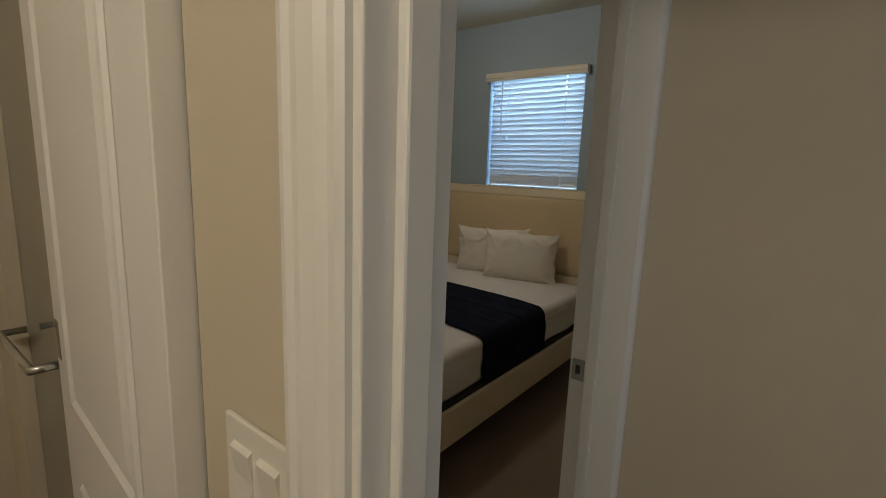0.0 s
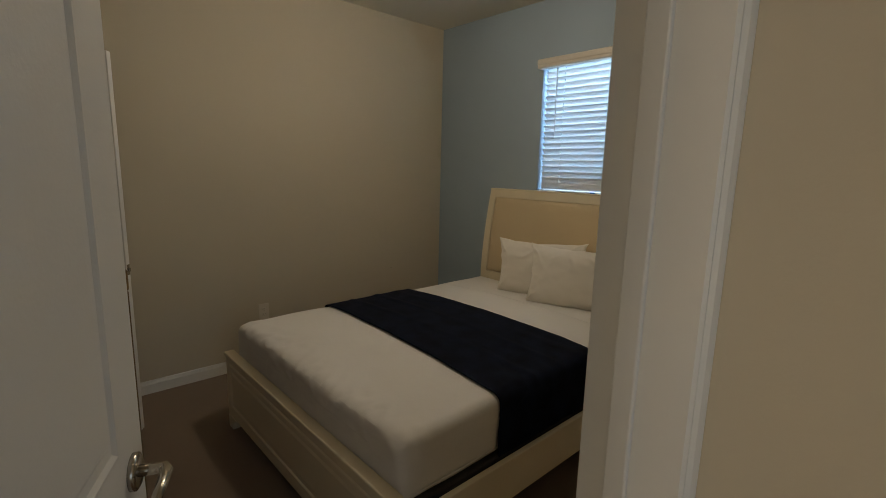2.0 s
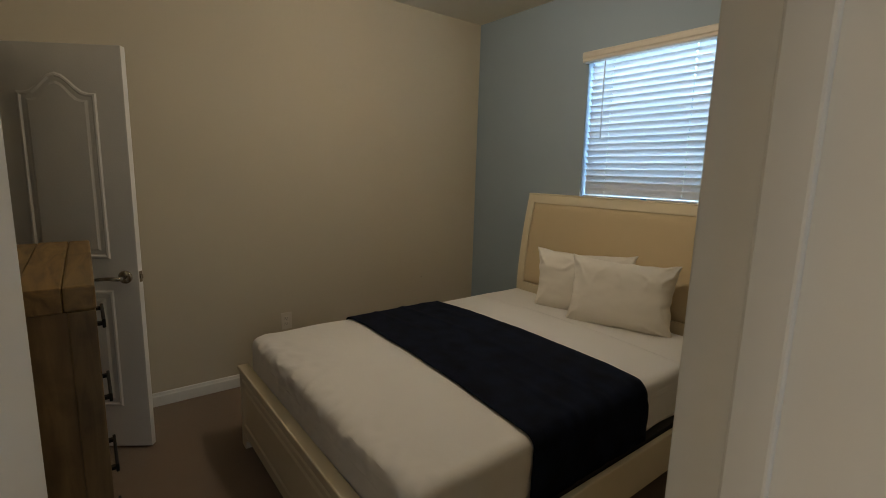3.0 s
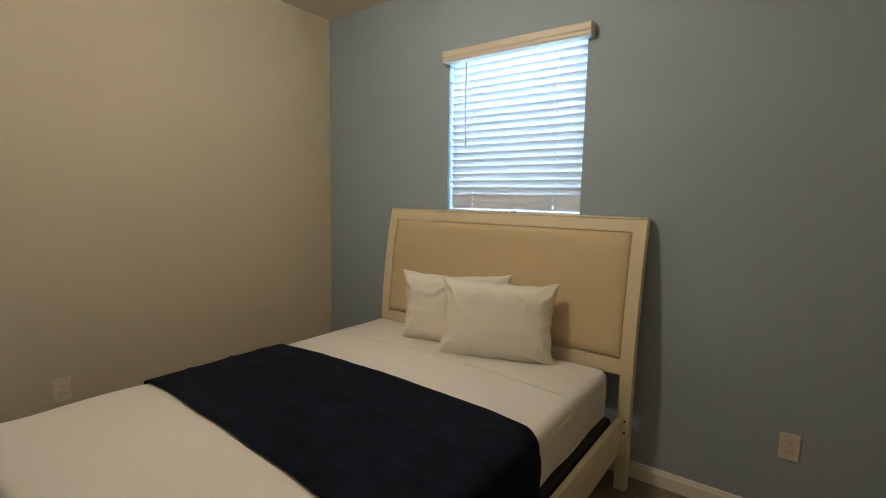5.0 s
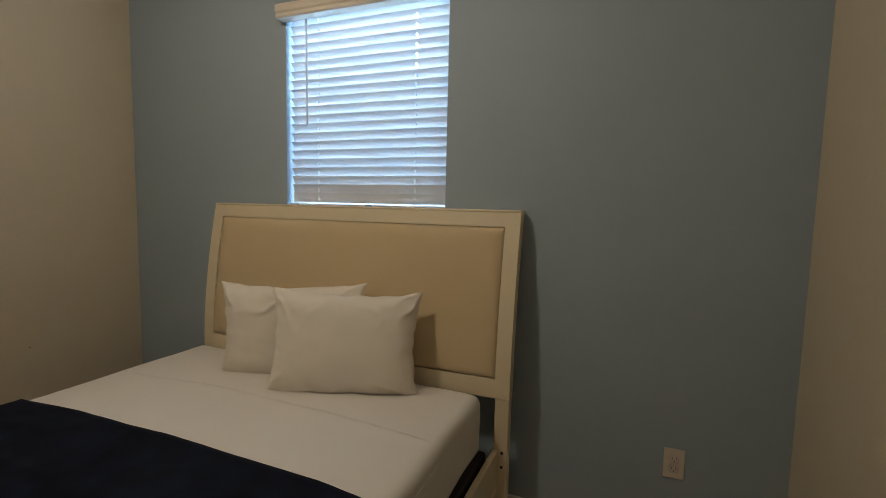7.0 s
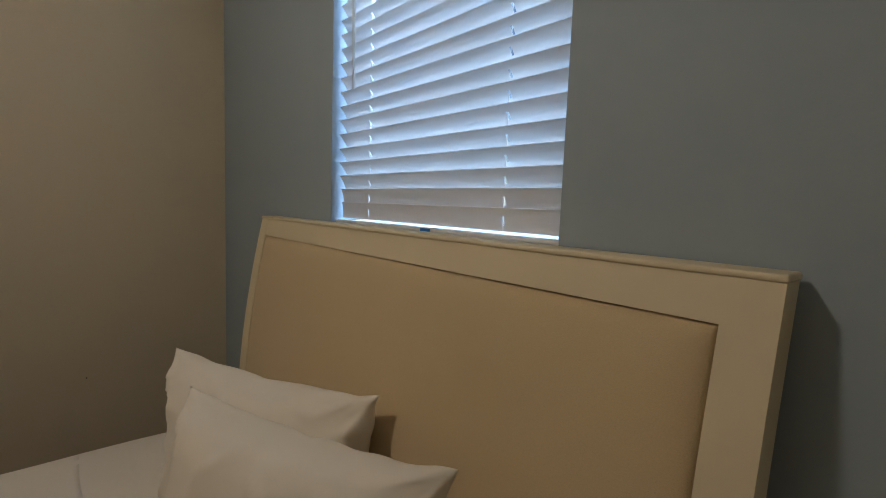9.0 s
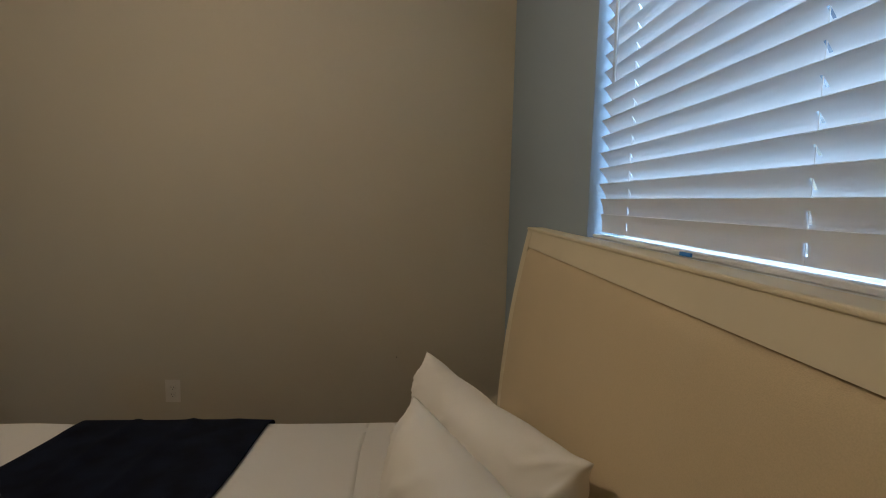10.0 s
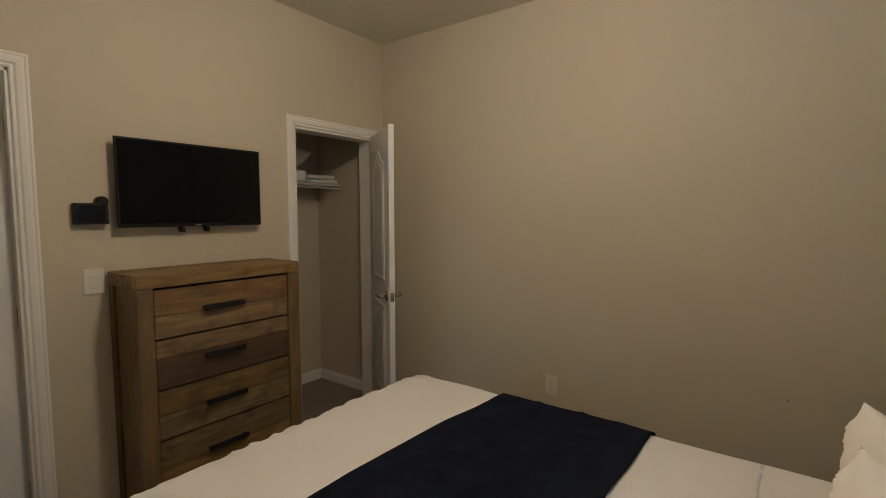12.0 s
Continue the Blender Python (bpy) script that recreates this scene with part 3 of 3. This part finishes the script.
def sheet_wrinkle(p):
    """Soft creases of the fitted sheet, stronger at the foot end."""
    foot = max(0.0, min(1.0, (-p.y - 0.76) / 0.22))
    edge = math.exp(-((p.y + 0.95) / 0.07) ** 2) * (1 if p.z > 0.04 else 0.15)
    ridge = 0.35 - abs(noise.noise((p.x * 13 + p.y * 6, p.y * 10 - p.x * 3, p.z * 9 + 5)))
    w = 0.004 * noise.noise((p.x * 5, p.y * 5, p.z * 5)) + 0.0025 * foot * noise.noise((p.x * 14, p.y * 8, p.z * 10 + 2)) + 0.016 * edge * max(0.0, ridge) + 0.003 * foot * max(0.0, ridge)
    side = max(0.0, 1 - abs(p.z - 0.02) / 0.16)
    d = Vector((p.x / 0.76, p.y / 1.0, 0))
    if d.length > 0.6:
        p = p + d.normalized() * (w * 1.4 + 0.006 * side)
    return p + Vector((0, 0, w + 0.028 * max(0, 1 - (p.x / 0.76) ** 2) * max(0, 1 - (p.y / 1.0) ** 4) * (1 if p.z > 0 else 0)))


mat_bm = rounded_solid((MX1 - MX0, MY1 - MY0, MZ1 - MZ0), 0.042, 110, sheet_wrinkle)
matt = part("mattress", mat_bm, M_SHEET, None, "", True)
matt.location = ((MX0 + MX1) / 2, (MY0 + MY1) / 2, MZ0)
tagged(matt, "thick mattress in a white fitted sheet, slightly wrinkled", "mattress")


bm = bmesh.new()
ring = []
for k in range(161):
    a = k / 160 * 4
    i, u = int(a) % 4, a - int(a)
    cs = [(MX0 + 0.01, MY0 + 0.01), (MX1 - 0.01, MY0 + 0.01), (MX1 - 0.01, MY1 - 0.01), (MX0 + 0.01, MY1 - 0.01)]
    (ax, ay), (bx, by) = cs[i], cs[(i + 1) % 4]
    ring.append((ax + (bx - ax) * u - (MX0 + MX1) / 2, ay + (by - ay) * u - (MY0 + MY1) / 2, 0.014 + 0.010 * noise.noise((k * 0.23, 2.0, 1.0))))
tube(bm, ring, 0.009, 6)
part("sheet_hem", bm, M_SHEET, matt, "gathered elastic hem of the sheet", True)


def over_bed(name, y0, y1, drop_l, drop_r, lift, mat, thick, ny, label, category, wave=0.004, seed=0.0, folds=(), skew=0.0):
    """A cloth laid across the mattress, following its rounded edges and hanging at both sides."""
    bm = bmesh.new()
    r = 0.052
    xl, xr, zt = MX0 - lift - 0.006, MX1 + lift + 0.006, MZ1 + lift + 0.006
    prof = []
    for i in range(10):
        prof.append((xl, zt - r - drop_l * (1 - i / 10)))
    for i in range(9):
        a = math.pi - i / 8 * math.pi / 2
        prof.append((xl + r + r * math.cos(a), zt - r + r * math.sin(a)))
    for i in range(1, 36):
        prof.append((xl + r + (xr - xl - 2 * r) * i / 36, zt + 0.028 * (1 - ((2 * i / 36 - 1) * 0.95) ** 2) - 0.0028))
    for i in range(9):
        a = math.pi / 2 - i / 8 * math.pi / 2
        prof.append((xr - r + r * math.cos(a), zt - r + r * math.sin(a)))
    for i in range(1, 11):
        prof.append((xr, zt - r - drop_r * i / 10))
    rows = []
    for j in range(ny + 1):
        v = j / ny
        row = []
        for k, (x, z) in enumerate(prof):
            y = y0 - skew * (x - MX0) * (1 - v) + (y1 - y0) * v + 0.010 * noise.noise((k * 0.11, v * 2, 7 + seed)) * (1 if 0 < j < ny else 1.4)
            w = wave * noise.noise((x * 7, y * 9, z * 7 + seed))
            for yf, hf, wf in folds:
                z += hf * math.exp(-((y - yf - 0.03 * noise.noise((x * 1.5, yf, 2.0))) / wf) ** 2) * (0.6 + 0.8 * noise.noise((x * 2.2, yf, 5.0)) + 0.4)
            hang = 1 if (k < 9 or k > len(prof) - 10) else 0
            sx = -1 if k < 10 else 1
            row.append(bm.verts.new((x + sx * hang * (abs(w) * 1.5 + 0.003), y, z + (0 if hang else abs(w)))))
        rows.append(row)
    for a, b in zip(rows, rows[1:]):
        for k in range(len(prof) - 1):
            bm.faces.new((a[k], a[k + 1], b[k + 1], b[k]))
    ob = part(name, bm, mat, None, "", True)
    so = ob.modifiers.new("thickness", 'SOLIDIFY')
    so.thickness, so.offset = thick, 1.0
    return tagged(ob, label, category)


over_bed("bed_runner", -1.655, -1.005, 0.20, 0.205, 0.004, M_RUNNER, 0.006, 40, "dark navy fabric runner laid across the bed", "bed runner", 0.004, folds=((-1.285, 0.005, 0.016), (-1.475, 0.004, 0.014), (-1.13, 0.003, 0.03)), skew=0.044)
over_bed("top_sheet", -1.02, -0.648, 0.03, 0.03, -0.0045, M_SHEET, 0.0018, 24, "white top sheet folded back below the pillows", "bed sheet", 0.003, 4.0)


def pillow(w, h, th, seed, m, label):
    """A stuffed pillow with drawn-out corners and creases running in from them."""
    bm = bmesh.new()
    n, k = 72, 52
    front, back = [], []
    ears = [(su, sv, noise.noise((su * 3 + seed, sv * 5, seed))) for su in (-1, 1) for sv in (-1, 1)]
    for j in range(k + 1):
        v = -math.cos(math.pi * j / k) * 0.35 + (2 * j / k - 1) * 0.65
        fr, br = [], []
        for i in range(n + 1):
            u = -math.cos(math.pi * i / n) * 0.35 + (2 * i / n - 1) * 0.65
            x = w / 2 * u * (1 - 0.10 * (1 - v * v) * abs(u) ** 3)
            z = h / 2 * v * (1 - 0.08 * (1 - u * u) * abs(v) ** 3)
            t = th / 2 * (max(0, 1 - abs(u) ** 3.4) ** 0.60) * (max(0, 1 - abs(v) ** 3.4) ** 0.60) + 0.003
            f = (1 - u * u) * (1 - v * v)
            wr = 0.012 * noise.noise((u * 2.0, v * 2.0, seed)) + 0.0015 * noise.noise((u * 8, v * 6, seed + 15))
            for su, sv, ph in ears:
                du, dv = (u - su) * w / h, v - sv
                d = math.hypot(du, dv)
                ang = math.atan2(dv, du)
                ridge = 1 - abs(math.sin(3.2 * ang + 4 * ph + 1.4 * noise.noise((d * 2.5, ang * 1.5, seed + su))))
                wr += (0.020 + 0.010 * ph) * math.exp(-(d / 0.62) ** 2) * min(1, d * 4) * (ridge ** 2 - 0.3)
            side = 1 - abs(math.sin(9.0 * v + 3.0 * noise.noise((v * 3, seed, u))))
            wr += 0.007 * side * math.exp(-((1 - abs(u)) / 0.22) ** 2)
            top = 1 - abs(math.sin(7.0 * u + 3.5 * noise.noise((u * 2, v * 2, seed + 40))))
            wr += 0.017 * top ** 2 * math.exp(-((v - 0.55) / 0.26) ** 2) * (0.5 + noise.noise((u * 2, 1.0, seed + 44)))
            sag = -0.035 * h * max(0, v) * (1 - u * u) * (0.8 + 0.8 * noise.noise((u * 1.7, 3.0, seed)))
            x += 0.010 * noise.noise((u * 2, v * 4, seed + 20)) * (1 - f)
            zz = z + sag + 0.009 * noise.noise((u * 4, v * 2, seed + 30)) * (1 - f)
            fr.append(bm.verts.new((x, -t - wr * min(1, 8 * f + 0.22), zz)))
            edge = i in (0, n) or j in (0, k)
            br.append(fr[-1] if edge else bm.verts.new((x, t * 0.9 + wr * 0.5 * min(1, 4 * f), zz)))
        front.append(fr)
        back.append(br)
    for a, b in zip(front, front[1:]):
        for i in range(n):
            bm.faces.new((a[i], a[i + 1], b[i + 1], b[i]))
    for a, b in zip(back, back[1:]):
        for i in range(n):
            bm.faces.new((a[i], b[i], b[i + 1], a[i + 1]))
    ob = part("pillow", bm, M_PILLOW, None, "", True)
    ob.matrix_world = m
    return tagged(ob, label, "pillow", "pillows on the bed")


pillow(0.630, 0.420, 0.185, 3.0, pose(1.462, -0.338, 0.806, -6, 0, 24.6), "white pillow leaning on the headboard, partly hidden")
pillow(0.600, 0.425, 0.200, 8.0, pose(1.770, -0.405, 0.806, -14, 1.5, 25), "plump white pillow standing in front of another pillow")

# ---- chest of drawers ----
dr = thing("chest_of_drawers", "rustic brown plank chest of drawers with black bar handles", "chest of drawers")
DX0, DX1, DY0, DY1, DT = 1.066, 1.890, -3.116, -2.800, 1.202
box("side_panel", DX0 + 0.012, DX0 + 0.036, DY0, DY1 - 0.05, 0.05, DT - 0.062, W_POST, dr, 0.002)
box("side_panel", DX1 - 0.036, DX1 - 0.012, DY0, DY1 - 0.05, 0.05, DT - 0.062, W_POST, dr, 0.002)
for x0, x1 in ((DX0, DX0 + 0.072), (1.824, DX1)):
    box("corner_post", x0, x1, DY1 - 0.055, DY1, 0.0, DT - 0.060, W_POST, dr, 0.004)
    box("corner_post", x0, x1, DY0, DY0 + 0.055, 0.0, DT - 0.060, W_POST, dr, 0.004)
box("top_front_board", DX0, DX1, DY1 - 0.060, DY1 + 0.002, DT - 0.060, DT, W_DRESS, dr, 0.006)
for k in range(3):
    y0 = DY0 + k * (DY1 - 0.060 - DY0) / 3
    box("top_plank", DX0, DX1, y0 + 0.001, y0 + (DY1 - 0.060 - DY0) / 3 - 0.001, DT - 0.060, DT - 0.002 * (k % 2), W_DRESS, dr, 0.003)
box("back_panel", DX0 + 0.036, DX1 - 0.036, DY0 + 0.004, DY0 + 0.012, 0.08, DT - 0.062, W_POST, dr)
zs = [1.136, 0.906, 0.674, 0.442, 0.210]
PLANKS = (((0.46, W_RED), (0.0, W_GREY)), ((0.64, W_GREY), (0.0, W_DARK)), ((0.50, W_DRESS), (0.0, W_GREY)), ((0.42, W_GREY), (0.0, W_DRESS)))
for k in range(4):
    z1, z0 = zs[k] - 0.004, zs[k + 1] + 0.004
    d = box("drawer", 1.150, 1.818, DY1 - 0.30, DY1 - 0.022, z0, z1, W_DARK, dr, 0.001)
    hi = z1
    for share, mat in PLANKS[k]:
        lo = z0 + (z1 - z0) * share
        box("drawer_plank", 1.143, 1.820, DY1 - 0.022, DY1 - (0.008 if share else 0.010), lo + 0.0008, hi - 0.0008, mat, d, 0.0015)
        hi = lo
    zh = (z0 + z1) / 2 + 0.004
    bm = bmesh.new()
    add_box(bm, 1.408, 1.612, DY1 + 0.012, DY1 + 0.021, zh - 0.013, zh + 0.013, 0.003)
    add_box(bm, 1.412, 1.428, DY1 - 0.010, DY1 + 0.013, zh - 0.005, zh + 0.005)
    add_box(bm, 1.592, 1.608, DY1 - 0.010, DY1 + 0.013, zh - 0.005, zh + 0.005)
    part("handle", bm, M_IRON, d, "black iron bar handle")
box("plinth", DX0 + 0.072, DX1 - 0.068, DY1 - 0.045, DY1 - 0.012, 0.06, 0.204, W_DRESS, dr, 0.003)

dr.location = (-0.022, -0.040, 0)

# ---- wall-mounted screen and small fittings ----
tv = thing("television", "black flat-screen television fixed to the wall", "television")
TX0, TX1, TZ0, TZ1, TY = 1.102, 1.830, 1.404, 1.826, -3.108
box("housing", TX0 + 0.02, TX1 - 0.02, TY - 0.040, TY - 0.012, TZ0 + 0.03, TZ1 - 0.03, M_BLACK, tv, 0.01)
box("bezel", TX0, TX1, TY - 0.014, TY, TZ0, TZ1, M_BLACK, tv, 0.003)
box("screen", TX0 + 0.010, TX1 - 0.010, TY - 0.002, TY + 0.0008, TZ0 + 0.018, TZ1 - 0.010, M_SCREEN, tv)
box("logo_bar", 1.452, 1.482, TY, TY + 0.0014, TZ0 + 0.004, TZ0 + 0.011, M_NICKEL, tv)
for x in (1.402, 1.530):
    boxes("wall_bracket", [(x - 0.008, x + 0.008, TY - 0.066, TY - 0.038, TZ0 - 0.025, TZ1 - 0.10), (x - 0.010, x + 0.010, TY - 0.05, TY - 0.025, TZ0 - 0.030, TZ0 - 0.006)], M_IRON, tv, 0.002)

# black box of unknown use beside the television
rh = thing("wall_box", "small black box with a round knob on the wall", "wall device")
box("body", 1.855, 1.985, YT + 0.001, YT + 0.045, 1.422, 1.518, M_BLACK, rh, 0.006, "", 3)
bm = bmesh.new()
tube(bm, [(1.877, YT + 0.002, 1.524), (1.877, YT + 0.040, 1.524), (1.877, YT + 0.046, 1.524)], [0.025, 0.025, 0.020], 20)
part("knob", bm, M_BLACK, rh)
box("screen", 1.869, 1.971, YT + 0.0445, YT + 0.0462, 1.434, 1.506, M_SCREEN, rh)


def wall_plate(name, m, label, category, w, h, switches=0, mat=M_PLATE):
    """A cover plate on a wall, facing -y before it is turned: rocker switches, or a duplex outlet."""
    t = thing(name, label, category)
    box("cover_plate", -w / 2, w / 2, -0.006, 0, -h / 2, h / 2, mat, t, 0.002)
    if switches:
        for k in range(switches):
            x = (k - (switches - 1) / 2) * 0.046
            bm = bmesh.new()
            pr = [(-0.006, -0.034), (-0.0085, -0.030), (-0.0068, 0.0), (-0.0108, 0.030), (-0.006, 0.034)]
            extrude_profile(bm, pr, lambda c: (x - 0.0165, c[0], c[1]), lambda c: (x + 0.0165, c[0], c[1]))
            part("rocker", bm, mat, t)
    else:
        for z in (-0.0195, 0.0195):
            s = box("socket", -0.0165, 0.0165, -0.0075, -0.005, z - 0.014, z + 0.014, mat, t, 0.003)
            boxes("slot", [(-0.008, -0.006, -0.0079, -0.0072, z - 0.002, z + 0.007), (0.006, 0.008, -0.0079, -0.0072, z - 0.002, z + 0.006), (-0.002, 0.002, -0.0079, -0.0072, z - 0.010, z - 0.006)], M_SLOT, s)
    t.matrix_world = m
    return t


wall_plate("wall_outlet", pose(3.003, -0.0005, 0.383, 0, 0, 0), "almond duplex outlet on the blue wall", "outlet", 0.074, 0.118, mat=M_ALMOND)
wall_plate("wall_outlet", pose(0.0005, -1.756, 0.408, 0, 0, 90), "almond duplex outlet on the beige wall", "outlet", 0.076, 0.122, mat=M_ALMOND)
wall_plate("light_switch", pose(1.916, YT + 0.0005, 1.160, 0, 0, 180), "white rocker light switch beside the dresser", "light switch", 0.080, 0.118, 1)
wall_plate("light_switch", pose(3.150, YB0 - 0.0005, 1.180, 0, 0, 0), "white double switch plate beside the door casing", "light switch", 0.112, 0.118, 2)

# ---- closet contents ----
sh = thing("wire_shelf", "white coated wire closet shelf on brackets", "closet shelf")
for k in range(9):
    y = -3.925 + k * 0.038
    bm = bmesh.new()
    tube(bm, [(0.032, y, 1.700), (1.178, y, 1.700)], 0.003, 6)
    part("long_wire", bm, M_WIRE, sh)
bm = bmesh.new()
for k in range(46):
    x = 0.04 + k * 0.025
    tube(bm, [(x, -3.925, 1.704), (x, -3.62, 1.704), (x, -3.618, 1.672)], 0.0016, 5)
tagged(part("cross_wires", bm, M_WIRE, sh), kind="stuff")
bm = bmesh.new()
tube(bm, [(0.032, -3.618, 1.670), (1.178, -3.618, 1.670)], 0.004, 6)
part("front_wire", bm, M_WIRE, sh)


def folded_towel(x0, x1, y0, y1, z0, z1, seed, label):
    n = seed * 1.7
    bm = rounded_solid((x1 - x0, y1 - y0, z1 - z0), min(0.022, (z1 - z0) * 0.45), 14, lambda p: p + 0.006 * Vector((noise.noise((p.x * 9, p.y * 9, n)), noise.noise((p.x * 9, p.y * 9, n + 3)), noise.noise((p.x * 8, p.y * 8, n + 6)))))
    ob = part("folded_towel", bm, M_TOWEL, None, "", True)
    ob.location = ((x0 + x1) / 2, (y0 + y1) / 2, z0)
    return tagged(ob, label, "towel", "towels on the closet shelf")


folded_towel(0.06, 0.34, -3.90, -3.63, 1.708, 1.742, 1, "folded white towel lying on a wire shelf")
folded_towel(0.08, 0.33, -3.90, -3.64, 1.744, 1.778, 2, "folded white towel on top of another")
folded_towel(0.37, 0.80, -3.90, -3.62, 1.708, 1.80, 3, "thick folded white blanket on the wire shelf")
pillow(0.46, 0.30, 0.17, 14.0, pose(0.55, -3.76, 1.885, -68, 0, 8), "spare white pillow on the closet shelf")

# ---- bathroom side: an open door and the shower ----
bd = panel_door("door_4", 0.66, "white moulded door standing open against the wall", pose(3.030, YB0 - 0.014, 0, 0, 0, 176.2), False)
box("latch_plate", 0.618, 0.648, 0.0165, 0.0187, 1.085, 1.165, M_NICKEL, bd, 0.001, "satin nickel latch plate")
show = thing("shower_screen", "chrome framed glass shower screen with towel bar", "shower screen")
boxes("frame", [(2.375, 2.400, YB0 + 0.02, YB0 + 0.05, 0.02, 2.05), (2.00, 2.375, YB0 + 0.02, YB0 + 0.05, 2.02, 2.05), (2.00, 2.375, YB0 + 0.02, YB0 + 0.05, 0.02, 0.05)], M_CHROME, show, 0.003)
box("pane", 2.00, 2.375, YB0 + 0.032, YB0 + 0.038, 0.05, 2.02, M_GLASS, show)
bm = bmesh.new()
tube(bm, [(2.06, YB0 + 0.02, 1.06), (2.06, YB0 - 0.03, 1.06), (2.36, YB0 - 0.03, 1.06), (2.36, YB0 + 0.02, 1.06)], 0.009, 10)
part("towel_bar", bm, M_CHROME, show, "", True)

# ---- unseen dome fixtures, added above the point lamps that light the rooms ----


def ceiling_light(x, y, label):
    t = thing("ceiling_light", label, "ceiling light")
    bm = bmesh.new()
    tube(bm, [(x, y, H), (x, y, H - 0.022), (x, y, H - 0.028)], [0.170, 0.170, 0.160], 36)
    part("base", bm, M_NICKEL, t)
    bm = bmesh.new()
    tube(bm, [(x, y, H - 0.026 - 0.05 * math.sin(a)) for a in (0.0, 0.4, 0.8, 1.2, 1.5)], [0.150 * math.cos(a) + 0.002 for a in (0.0, 0.4, 0.8, 1.2, 1.5)], 36)
    part("dome", bm, M_DOME, t, "frosted glass dome, lit", True)
    return t


ceiling_light(1.58, -1.45, "lit frosted dome ceiling light")
ceiling_light(3.55, -4.62, "lit frosted dome, unseen, added above the bathroom lamp")

# ---- small things on the walls ----
stop = thing("door_stop_spring", "small spring door stop on the baseboard", "door stop")
bm = bmesh.new()
tube(bm, [(0.012, -2.62, 0.045), (0.020, -2.62, 0.045)], 0.010, 12)
part("base", bm, M_NICKEL, stop, "", True)
bm = bmesh.new()
tube(bm, [(0.018 + 0.0006 * i, -2.62 + 0.006 * math.cos(i * 0.9), 0.045 + 0.006 * math.sin(i * 0.9)) for i in range(90)], 0.0012, 5)
part("spring", bm, M_NICKEL, stop, "", True)
bm = bmesh.new()
tube(bm, [(0.072, -2.62, 0.045), (0.086, -2.62, 0.045)], 0.008, 12)
part("rubber_tip", bm, M_PLATE, stop, "", True)
bm = bmesh.new()
tube(bm, [(-0.002, -0.582, 0.595), (0.0012, -0.582, 0.595)], 0.0032, 10)
tagged(part("nail_hole", bm, M_SLOT), "small dark nail hole in the beige wall", "nail hole")
